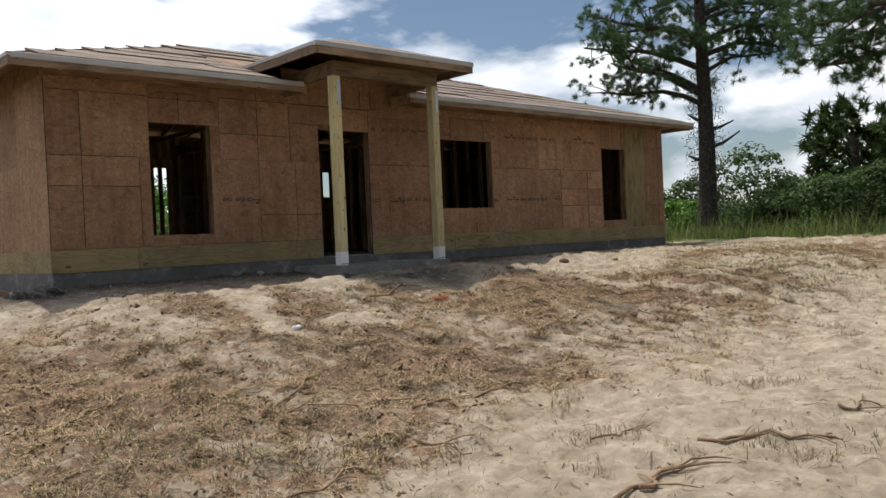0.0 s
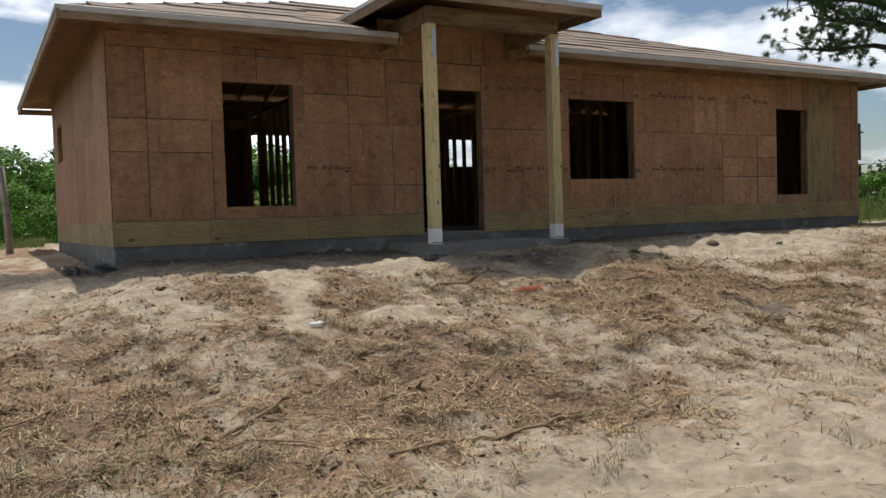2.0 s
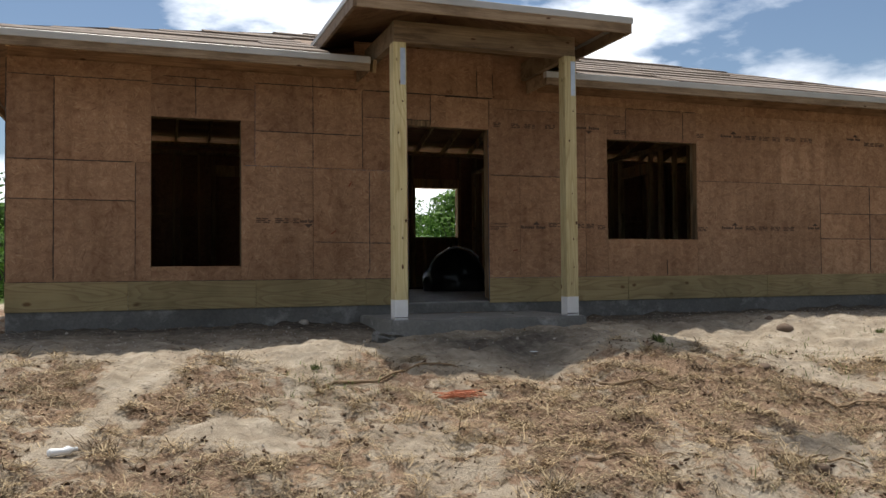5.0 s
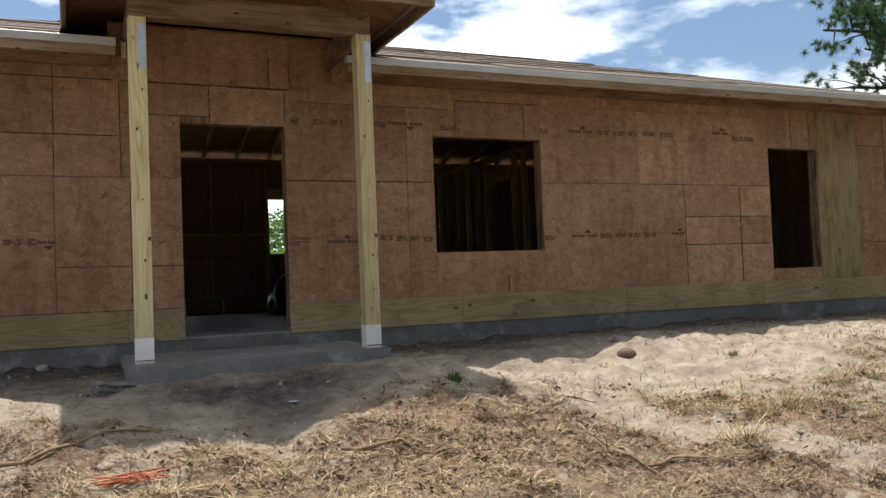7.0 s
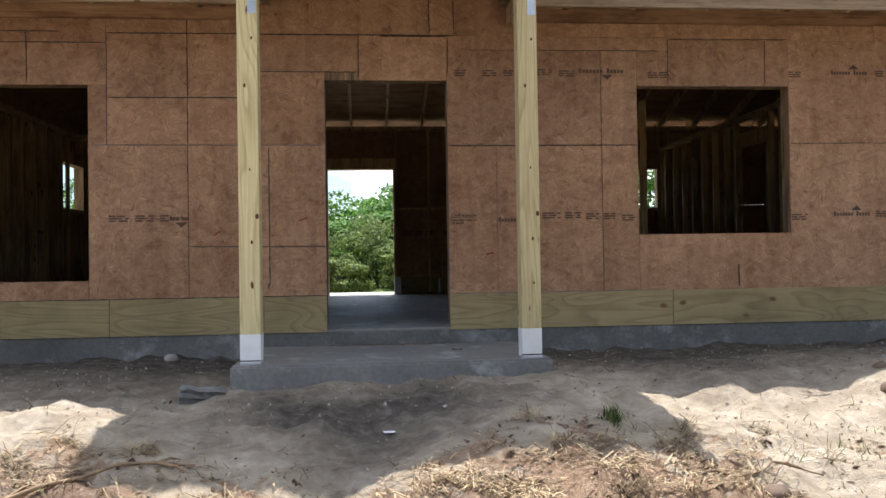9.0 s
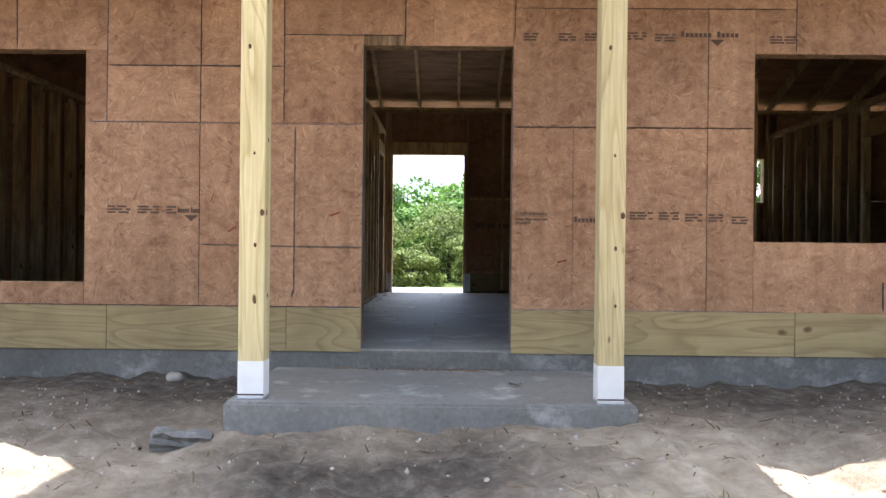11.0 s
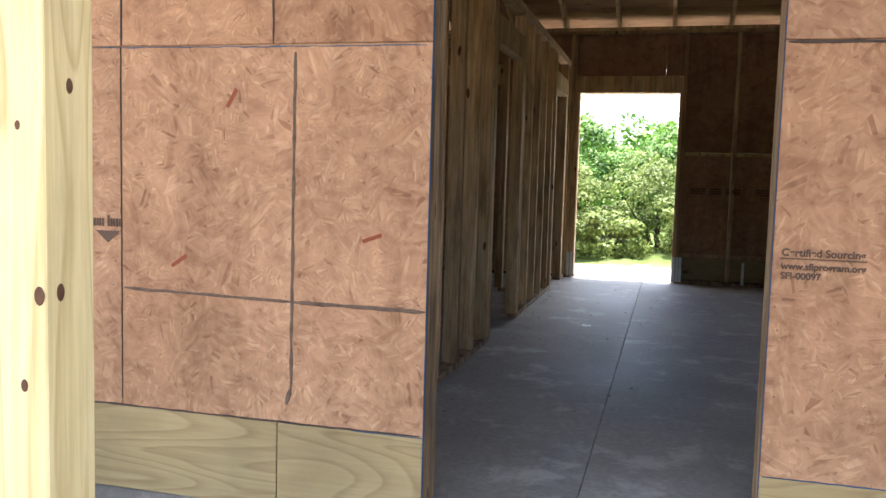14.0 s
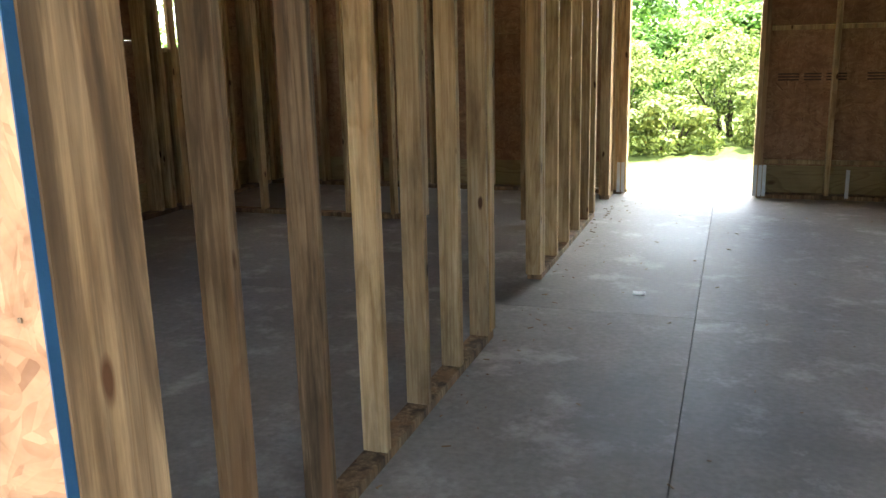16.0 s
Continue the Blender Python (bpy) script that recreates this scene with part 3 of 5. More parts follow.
SHEETS += [
    # under the eaves and over the door
    (X0, -2.87, 2.425, 2.60), (-2.87, -1.78, 2.405, 2.60), (-1.78, -0.64, 2.485, 2.60), (-0.64, 0.89, 2.485, 3.02), (0.89, 1.10, 2.485, 3.02), (1.10, 1.70, 2.485, 3.02),
    # from the door to the second window
    (1.03, 2.37, 0.285, 1.545), (2.37, 2.69, 0.285, 1.545), (1.03, 2.37, 1.55, 2.36), (2.37, 2.69, 1.55, 2.36), (1.03, 2.97, 2.365, 2.48),
    (2.69, 2.97, 2.06, 2.36), (2.97, 3.85, 2.06, 2.46), (3.85, 4.065, 2.06, 2.46), (2.69, 4.065, 0.285, 0.765), (1.70, 2.97, 2.485, 2.60), (2.97, 4.87, 2.465, 2.60),
]
SHEETS += [
    # on to the third window and the far corner
    (4.065, 6.15, 0.285, 1.553), (4.065, 5.47, 1.556, 2.46), (4.87, 7.60, 2.465, 2.60),
    (7.60, 8.02, 2.07, 2.60), (8.02, 8.36, 2.07, 2.60), (8.36, 8.48, 2.07, 2.60), (7.60, 8.48, 0.285, 0.44),
]
SHEETS += [(a, b, c, d) for a, b in ((9.30, 9.82), (9.82, X1)) for c, d in ((0.285, 0.77), (0.775, 2.15), (2.155, 2.60))]
FRESH = [(0.48, 1.03, 2.10, 2.47), (5.47, 7.60, 1.556, 2.46)]
FRESH += [(a, b, c, d) for a, b in ((6.15, 7.06), (7.06, 7.60)) for c, d in ((0.285, 0.785), (0.79, 1.143), (1.148, 1.553))]
for sheet in SHEETS + FRESH:
    for a, b, c, d in cut_rects(sheet, OPENINGS):
        if b - a > 0.02 and d - c > 0.02:
            jut = random.uniform(0, 0.0022)
            block("osb_panel", a + 0.0005, b - 0.0005, -jut, 0.012, c - 0.002, d + 0.0015, FRESH_OSB if sheet in FRESH else OSB, front, bevel=0.0025)


def seam(x0, z0, x1, z1, wide, material, label=""):
    """An uneven bead of sealant smeared along a joint."""
    a, b = Vector((x0, 0, z0)), Vector((x1, 0, z1))
    n = max(3, int((b - a).length / 0.035))
    side = Vector((-(b - a).z, 0, (b - a).x)).normalized()
    bm = bmesh.new()
    rings = []
    for k in range(n + 1):
        p = a.lerp(b, k / n) + side * random.gauss(0, 0.0007)
        w = wide / 2 * random.uniform(0.6, 1.05) * (0.5 if k in (0, n) else 1)
        rings.append([bm.verts.new(p + side * (w * u) + Vector((0, y, 0))) for u, y in ((-1, -0.0012), (-0.7, -0.0042), (0.7, -0.0042), (1, -0.0012))])
    for p, q in zip(rings, rings[1:]):
        for k in range(3):
            bm.faces.new((p[k], p[k + 1], q[k + 1], q[k]))
    bmesh.ops.recalc_face_normals(bm, faces=bm.faces)
    part("seam", bm, material, front, label)


UPRIGHT = ((-3.82, 0.30, 2.41, 9), (-3.03, 0.30, 1.54, 5), (-2.41, 2.08, 2.50, 7), (-1.13, 0.31, 1.55, 1), (-1.13, 1.56, 2.60, 7), (-0.55, 1.56, 2.47, 6), (0.285, 2.12, 2.48, 8), (0.89, 2.50, 2.82, 11), (1.10, 2.49, 2.80, 6),
           (1.04, 2.15, 2.47, 6), (1.45, 0.30, 1.54, -1), (2.37, 0.30, 2.35, 0), (2.97, 2.07, 2.46, 6), (3.85, 2.07, 2.46, 7), (3.58, 0.30, 0.50, 12), (6.15, 0.29, 1.55, 6), (7.06, 0.30, 1.55, 13), (8.02, 2.08, 2.59, 8), (8.36, 2.08, 2.59, 8), (9.82, 0.30, 2.59, 9))
for x, z0, z1, w in UPRIGHT:
    seam(x, z0, x + random.uniform(-0.006, 0.006), z1, 0.003 + w * 0.0011, SEAL)
LEVEL = ((1.552, X0 + 0.02, -3.05, 9), (1.142, X0 + 0.02, -3.03, 8), (2.422, X0 + 0.02, -2.88, 6), (2.402, -2.87, -1.79, 7), (2.495, -2.75, -2.15, 6), (1.948, -1.77, -0.56, 9), (2.482, -1.78, -0.60, 8), (2.168, -0.55, 0.28, 6), (2.482, -0.54, 1.09, 11),
         (1.541, 1.04, 2.68, 6), (2.362, 1.20, 2.90, 3), (2.47, 2.98, 4.06, 6), (1.555, 4.07, 6.14, 4), (1.555, 5.47, 7.59, 6), (1.145, 6.15, 7.58, 8), (0.787, 6.15, 7.58, 10), (2.152, 9.31, 10.04, 7), (0.772, 9.31, 10.04, 8), (0.284, X0 + 0.02, -0.01, 5))
for z, x0, x1, w in LEVEL:
    seam(x0, z, x1, z + random.uniform(-0.004, 0.004), 0.003 + w * 0.0011, SEAL)
for x0, z0, x1, z1 in ((-1.78, 1.56, -1.775, 2.48), (-1.90, 1.557, -1.25, 1.553), (-1.25, 1.553, -0.02, 1.547), (1.04, 0.284, 2.9, 0.284), (0.0, 0.284, -0.25, 0.284)):
    seam(x0, z0, x1, z1, 0.0042, BLUE, "blue sealed joint")
seam(X0 + 0.006, 0.29, X0 + 0.006, 2.58, 0.012, SEAL)
block("plywood_panel", 8.482, 9.298, -0.001, 0.012, 0.287, 2.60, PLY_UP, front, "greenish treated plywood strip", 0.0015)
for a, b in ((X0, -3.1), (-3.1, -1.77), (-1.77, -0.52), (-0.52, 0.0), (1.03, 2.98), (2.98, 5.2), (5.2, 7.4), (7.4, X1)):
    block("plywood_strip", a + 0.002, b - 0.002, -0.004, 0.012, -0.02, 0.283, PLY, front, "yellow treated plywood strip", 0.0015)

DEEP = 0.14                      # depth of the outer wall frames
S = 0.038                        # thickness of a stud


def framed_wall(parent, along, at, a, b, openings, deep, top=TOP, spacing=0.41, wood=None):
    """Studs, plates, sills and headers of a wall that runs along x or y, with its face at `at` and its depth towards plus."""
    def put(name, u0, u1, z0, z1, w0=0.0, w1=None):
        w1 = deep if w1 is None else w1
        if along == "x":
            block(name, u0, u1, at + w0, at + w1, z0, z1, OLD_SHADED_STUD if name == "bottom_plate" else wood or STUD, parent)
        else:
            block(name, at + w0, at + w1, u0, u1, z0, z1, OLD_SHADED_STUD if name == "bottom_plate" else wood or STUD, parent)
    spans, u = [], a
    for o0, o1, z0, z1 in sorted(openings):
        if z0 < 0.05:
            spans.append((u, o0 - S))
            u = o1 + S
    spans.append((u, b))
    for s0, s1 in spans:
        if s1 - s0 > 0.05:
            put("bottom_plate", s0, s1, 0.0005, S)
    put("top_plate", a, b, top - S, top)
    put("top_plate", a, b, top - 2 * S, top - S)
    u = a
    while u < b - S:
        if not any(o0 - 2 * S - 0.01 < u + S / 2 < o1 + 2 * S + 0.01 for o0, o1, _, _ in openings):
            put("stud", u, u + S, S, top - 2 * S)
        u += spacing
    put("stud", b - S, b, S, top - 2 * S)
    for o0, o1, z0, z1 in openings:
        for v in (o0 - S, o1):
            put("trimmer_stud", v, v + S, S, z1)
        for v in (o0 - 2 * S, o1 + S):
            put("king_stud", v, v + S, S, top - 2 * S)
        h = min(0.19, top - 2 * S - z1 - 0.01)
        if h > 0.05:
            put("header", o0 - S, o1 + S, z1 + 0.001, z1 + h)
        if z0 > 0.05:
            put("sill", o0, o1, z0 - S, z0)
            c = o0 + 0.2
            while c < o1 - 0.1:
                put("cripple_stud", c, c + S, S, z0 - S)
                c += spacing


framed_wall(front, "x", 0.0125, X0 + 0.03, X1 - 0.03, OPENINGS, DEEP, wood=OLD_SHADED_STUD)
for z0, z1 in ((0.29, 2.1),):
    block("edge_seal", -0.002, 0.0, -0.003, 0.012, 0.0, z1, BLUE, front, "blue sealed panel edge", 0)
    block("edge_seal", 1.03, 1.032, -0.003, 0.012, 0.0, z1, BLUE, front, "blue sealed panel edge", 0)

# ---- side, rear and wing walls ----
left = empty("wall_left", "side wall sheathed in raw OSB panels", "wall", kind="structure")
right = empty("wall_right", "side wall sheathed in raw OSB panels", "wall", kind="structure")
rear = empty("wall_rear", "rear wall of bare studs and OSB sheathing", "wall", kind="structure")
LEFT_WIN = (5.70, 6.60, 1.44, 2.12)
BACK_DOOR = (-0.33, 0.785, 0.0, 2.16)
BACK_WINS = [(2.45, 3.40, 1.10, 2.14), (4.68, 5.46, 1.46, 2.14)]


def sheathe(parent, along, at, a, b, openings, top=TOP, step=1.22, thick=0.012):
    u = a
    while u < b - 0.01:
        e = min(u + step, b)
        for c, d in ((-0.02, 0.283), (0.285, 1.50), (1.504, top)):
            for p, q, r, s in cut_rects((u, e, c, d), openings):
                m = PLY if d < 0.3 else OSB
                if along == "x":
                    block("osb_panel", p + 0.0002, q - 0.0002, at, at + thick, r - 0.0015, s + 0.0015, m, parent, bevel=0.0015)
                else:
                    block("osb_panel", at, at + thick, p + 0.0002, q - 0.0002, r - 0.0015, s + 0.0015, m, parent, bevel=0.0015)
        u = e


sheathe(left, "y", X0, 0.014, BACK, [LEFT_WIN])
framed_wall(left, "y", X0 + 0.0125, 0.16, BACK - 0.16, [LEFT_WIN], DEEP)
sheathe(right, "y", X1 - 0.012, 0.014, BACK, [])
framed_wall(right, "y", X1 - 0.0125 - DEEP, 0.16, BACK - 0.16, [], DEEP)
RTOP = 2.90
sheathe(rear, "x", BACK - 0.012, X0 + 0.014, X1 - 0.014, [BACK_DOOR] + BACK_WINS, RTOP)
framed_wall(rear, "x", BACK - 0.0125 - DEEP, X0 + 0.16, X1 - 0.16, [BACK_DOOR] + BACK_WINS, DEEP, RTOP, 0.61)
# slab of the rear step
rear_slab = empty("rear_slab", "pale concrete pad outside the rear door", "slab", kind="structure")
block("slab", -1.6, 3.6, BACK + 0.004, 9.2, -0.30, -0.012, PALE_CONCRETE, rear_slab, bevel=0.01)
# blocking between the rear studs
for z in (0.30, 1.46):
    block("blocking", 0.80 + 2 * S, 2.40, BACK - 0.05, BACK - 0.0135, z, z + S, STUD, rear)

# steel hold-downs at the feet of the rear studs
for x in (-0.33 - 0.085, -0.33 - 0.045, 0.785 + 0.006, 0.785 + 0.046, 0.785 + 0.082):
    block("hold_down", x, x + 0.03, BACK - DEEP - 0.016, BACK - DEEP - 0.0128, 0.02, 0.30, STEEL, rear, "galvanised hold-down strap", 0.001)
block("hold_down", 1.545, 1.575, BACK - DEEP - 0.016, BACK - DEEP - 0.0128, 0.02, 0.27, STEEL, rear, "galvanised hold-down strap", 0.001)

# ---- inner partitions ----
hall = empty("partition_hall", "open partition of bare pine studs", "partition", kind="structure")
# studs nearest the door take the wood with the shade in its colour
framed_wall(hall, "y", -0.53, 0.56, 1.38 + S, [], 0.089, 2.52, wood=OLD_SHADED_STUD)
block("bottom_plate", -0.53, -0.441, 1.38 + S, 1.79, 0.0005, S, OLD_SHADED_STUD, hall)
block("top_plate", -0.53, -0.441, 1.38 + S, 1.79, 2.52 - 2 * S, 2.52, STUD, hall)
framed_wall(hall, "y", -0.53, 1.79, 7.36, [(3.16, 4.16, 0.0, 2.08), (6.24, 7.02, 0.0, 2.08)], 0.089, 2.52)
cross = empty("partition_bedroom", "open partition of bare pine studs", "partition", kind="structure")
framed_wall(cross, "x", 5.76, X0 + 0.16, -0.56, [(-1.75, -0.95, 0.0, 2.08)], 0.089, 2.52)
east = empty("partition_east", "open partition of bare pine studs", "partition", kind="structure")
framed_wall(east, "y", 5.52, 0.16, 7.36, [(3.4, 4.3, 0.0, 2.08)], 0.089, 2.52)

kitchen = empty("partition_kitchen", "open partition of bare pine studs", "partition", kind="structure")
framed_wall(kitchen, "y", 3.72, 3.05, 7.36, [], 0.089, 2.52)

# ---- roof ----
EAVE, OVER, PITCH = 2.72, 0.52, 0.332
RX0, RX1, RY0, RY1 = X0 - OVER, X1 + OVER, -OVER, BACK + 0.90
MID = (RY0 + RY1) / 2
HALF = MID - RY0
RIDGE = EAVE + HALF * PITCH
PX0, PX1, PY0, PEAVE = -1.0, 2.04, -1.55, 3.11          # porch roof
PMID = (PX0 + PX1) / 2
PRIDGE = PEAVE + (PX1 - PMID) * PITCH
roof = empty("roof", "low hip roof in lapped brown felt over sheathing", "roof", kind="structure")


def slab_face(name, corners, thick, material, parent, label=""):
    """A sloping plate of even thickness under the given corners."""
    bm = bmesh.new()
    up = [bm.verts.new(c) for c in corners]
    n = (Vector(corners[1]) - Vector(corners[0])).cross(Vector(corners[2]) - Vector(corners[0])).normalized()
    if n.z < 0:
        n = -n
    low = [bm.verts.new(Vector(c) - n * thick) for c in corners]
    bm.faces.new(up)
    bm.faces.new(low[::-1])
    for k in range(len(up)):
        j = (k + 1) % len(up)
        bm.faces.new((up[k], low[k], low[j], up[j]))
    bmesh.ops.recalc_face_normals(bm, faces=bm.faces)
    return part(name, bm, material, parent, label)


RA, RB = RX0 + HALF, RX1 - HALF
OPEN0, OPEN1 = -0.60, 1.55       # gap of the front eave behind the porch
LIFT = 0.62                      # main deck starts here behind the porch gap


def main_z(y):
    return EAVE + (y - RY0) * PITCH


ceiling = empty("ceiling", "bare underside of brown roof sheathing", "ceiling", kind="structure")
slab_face("deck_front", [(RX0, RY0, EAVE), (OPEN0, RY0, EAVE), (OPEN0, LIFT, main_z(LIFT)), (OPEN0, MID, RIDGE), (RA, MID, RIDGE)] if RA < OPEN0 else
          [(RX0, RY0, EAVE), (OPEN0, RY0, EAVE), (OPEN0, RY0 + (OPEN0 - RX0), EAVE + (OPEN0 - RX0) * PITCH)], 0.015, DECK, ceiling)
slab_face("deck_front", [(OPEN1, RY0, EAVE), (RX1, RY0, EAVE), (RB, MID, RIDGE), (OPEN1, MID, RIDGE)], 0.015, DECK, ceiling)
slab_face("deck_front", [(OPEN0, LIFT, main_z(LIFT)), (OPEN1, LIFT, main_z(LIFT)), (OPEN1, MID, RIDGE), (RA, MID, RIDGE), (OPEN0, RY0 + OPEN0 - RX0, EAVE + (OPEN0 - RX0) * PITCH)], 0.015, DECK, ceiling)
slab_face("deck_rear", [(RX1, RY1, EAVE), (RX0, RY1, EAVE), (RA, MID, RIDGE), (RB, MID, RIDGE)], 0.015, DECK, ceiling)
slab_face("deck_left", [(RX0, RY1, EAVE), (RX0, RY0, EAVE), (RA, MID, RIDGE)], 0.015, DECK, ceiling)
slab_face("deck_right", [(RX1, RY0, EAVE), (RX1, RY1, EAVE), (RB, MID, RIDGE)], 0.015, DECK, ceiling)


def course(y0, y1, x0, x1, thick=0.012, lift=0.004):
    """One lapped run of felt on the front slope between two heights up the slope."""
    z0, z1 = main_z(y0) + lift + 0.014, main_z(y1) + lift
    slab_face("felt_course", [(x0, y0, z0), (x1, y0, z0), (x1, y1, z1), (x0, y1, z1)], thick, SHINGLE, roof)


rows = 8
for r in range(rows):
    y0, y1 = RY0 + 0.0 + HALF * r / rows, RY0 + HALF * (r + 1) / rows
    a, b = RX0 + (y0 - RY0) + 0.35, RX1 - (y0 - RY0) - 0.35
    x = a
    while x < b - 0.1:
        e = min(b, x + random.uniform(1.5, 3.4))
        if b - e < 0.6:
            e = b
        wob = random.uniform(-0.03, 0.03)
        for p, q in ((x, min(e, PX0 - 0.05)), (max(x, PX1 + 0.05), e)) if y1 < 2.3 else ((x, e),):
            if q - p > 0.1:
                course(y0 + wob if r else y0, y1 + 0.03, p, q, random.uniform(0.022, 0.036), random.uniform(0.012, 0.034))
        x = e
for nm, cs in (("felt_hip", [(RX0, RY1, EAVE), (RX0, RY0, EAVE), (RA, MID, RIDGE)]), ("felt_hip", [(RX1, RY0, EAVE), (RX1, RY1, EAVE), (RB, MID, RIDGE)]),
               ("felt_rear", [(RX1, RY1, EAVE), (RX0, RY1, EAVE), (RA, MID, RIDGE), (RB, MID, RIDGE)])):
    slab_face(nm, [(x, y, z + 0.02) for x, y, z in cs], 0.015, SHINGLE, roof)

# rafters under the deck
x = RX0 + 0.6
while x < RX1:
    run = min(HALF, x - RX0, RX1 - x)
    for s in (1, -1):
        ya = RY0 + 0.03 if s > 0 else RY1 - 0.03
        if s > 0 and PX0 + 0.5 < x < PX1 - 0.5:
            ya = LIFT
        yb = (RY0 + run) if s > 0 else (RY1 - run)
        if abs(yb - ya) > 0.3:
            za, zb = EAVE + abs(ya - (RY0 if s > 0 else RY1)) * PITCH, EAVE + run * PITCH
            beam("rafter", (x, ya, za - 0.085), (x, yb, zb - 0.085), S, 0.14, STUD, roof)
    x += 0.61
beam("ridge_board", (RA, MID, RIDGE - 0.11), (RB, MID, RIDGE - 0.11), S, 0.18, STUD, roof)

# fascia with its metal drip edge
FB = EAVE - 0.145
for nm, a, b in (("fascia", RX0, OPEN0), ("fascia", OPEN1, RX1)):
    block(nm, a, b, RY0 - S, RY0, FB, EAVE - 0.035, FASCIA, roof, "brown wooden fascia board")
    block("drip_edge", a - 0.004, b + 0.004, RY0 - S - 0.012, RY0 + 0.03, EAVE - 0.062, EAVE + 0.012, DRIP, roof, "pale metal drip edge", 0.004)
for x, w in ((RX0 - S, RX0), (RX1, RX1 + S)):
    block("fascia", x, w, RY0 - S, RY1 + S, FB, EAVE - 0.035, FASCIA, roof, "brown wooden fascia board")
    block("drip_edge", x - 0.012, w + 0.012, RY0 - S - 0.013, RY1 + S, EAVE - 0.043, EAVE + 0.010, DRIP, roof, "pale metal drip edge", 0.004)
block("fascia", RX0, RX1, RY1, RY1 + S, FB, EAVE - 0.035, FASCIA, roof, "brown wooden fascia board")
block("eave_end", OPEN0 - 0.02, OPEN0, RY0, -0.005, FB, EAVE, FASCIA, roof)
block("eave_end", OPEN1, OPEN1 + 0.02, RY0, -0.005, FB, EAVE, FASCIA, roof)

# boards added between plate and deck along three sides to keep eave light out
for a, b2 in ((X0 + 0.02, -0.64), (1.70, X1 - 0.02)):
    block("eave_board", a, b2, 0.014, 0.034, TOP + 0.001, main_z(0.0) - 0.012, DECK, roof)
block("eave_board", -0.64, 1.70, 0.014, 0.034, TOP + 0.001, 3.05, DECK, roof)
for a in (X0 + 0.014, X1 - 0.034):
    block("eave_board", a, a + 0.02, 0.036, BACK - 0.02, TOP + 0.001, main_z(0.0) - 0.012, DECK, roof)

# ---- porch roof ----
porch_roof = empty("porch_roof", "small raised hip roof over the porch", "porch roof", kind="structure")
APEX = PY0 + (PX1 - PMID)
MEET, MEET2 = RY0 + (PEAVE - EAVE) / PITCH, RY0 + (PRIDGE - EAVE) / PITCH
for dz, th, m, nm in ((0.0, 0.015, DECK, "deck"), (0.022, 0.014, SHINGLE, "felt")):
    slab_face(nm + "_front", [(PX0, PY0, PEAVE + dz), (PX1, PY0, PEAVE + dz), (PMID, APEX, PRIDGE + dz)], th, m, porch_roof)
    slab_face(nm + "_left", [(PX0, MEET, PEAVE + dz), (PX0, PY0, PEAVE + dz), (PMID, APEX, PRIDGE + dz), (PMID, MEET2, PRIDGE + dz)], th, m, porch_roof)
    slab_face(nm + "_right", [(PX1, PY0, PEAVE + dz), (PX1, MEET, PEAVE + dz), (PMID, MEET2, PRIDGE + dz), (PMID, APEX, PRIDGE + dz)], th, m, porch_roof)
PB = PEAVE - 0.165
block("fascia", PX0, PX1, PY0 - S, PY0, PB, PEAVE - 0.035, FASCIA, porch_roof, "brown wooden fascia board")
block("drip_edge", PX0 - S - 0.01, PX1 + S + 0.01, PY0 - S - 0.012, PY0 + 0.03, PEAVE - 0.062, PEAVE + 0.012, DRIP, porch_roof, "pale metal drip edge", 0.004)
for x, w in ((PX0 - S, PX0), (PX1, PX1 + S)):
    block("fascia", x, w, PY0 - S, MEET - 0.2, PB, PEAVE - 0.035, FASCIA, porch_roof, "brown wooden fascia board")
    block("drip_edge", x - 0.012, w + 0.012, PY0 - S - 0.013, MEET - 0.05, PEAVE - 0.048, PEAVE + 0.010, DRIP, porch_roof, "pale metal drip edge", 0.004)
block("porch_beam", -0.53, 1.56, -1.25, -1.175, 2.73, 2.95, BEAM, porch_roof, "doubled wooden porch beam")
block("porch_beam", -0.53, 1.56, -1.172, -1.10, 2.73, 2.95, BEAM, porch_roof, "doubled wooden porch beam")
for x in (-0.52, 1.48):
    block("side_beam", x, x + 0.075, -1.098, -0.004, 2.73, 2.95, BEAM, porch_roof, "wooden side beam")
x = PX0 + 0.3
while x < PX1 - 0.1:
    rise = min(PX1 - x, x - PX0, APEX - PY0)
    beam("rafter", (x, PY0 + 0.01, PEAVE - 0.07), (x, PY0 + rise, PEAVE + rise * PITCH - 0.07), S, 0.09, STUD, porch_roof)
    x += 0.4


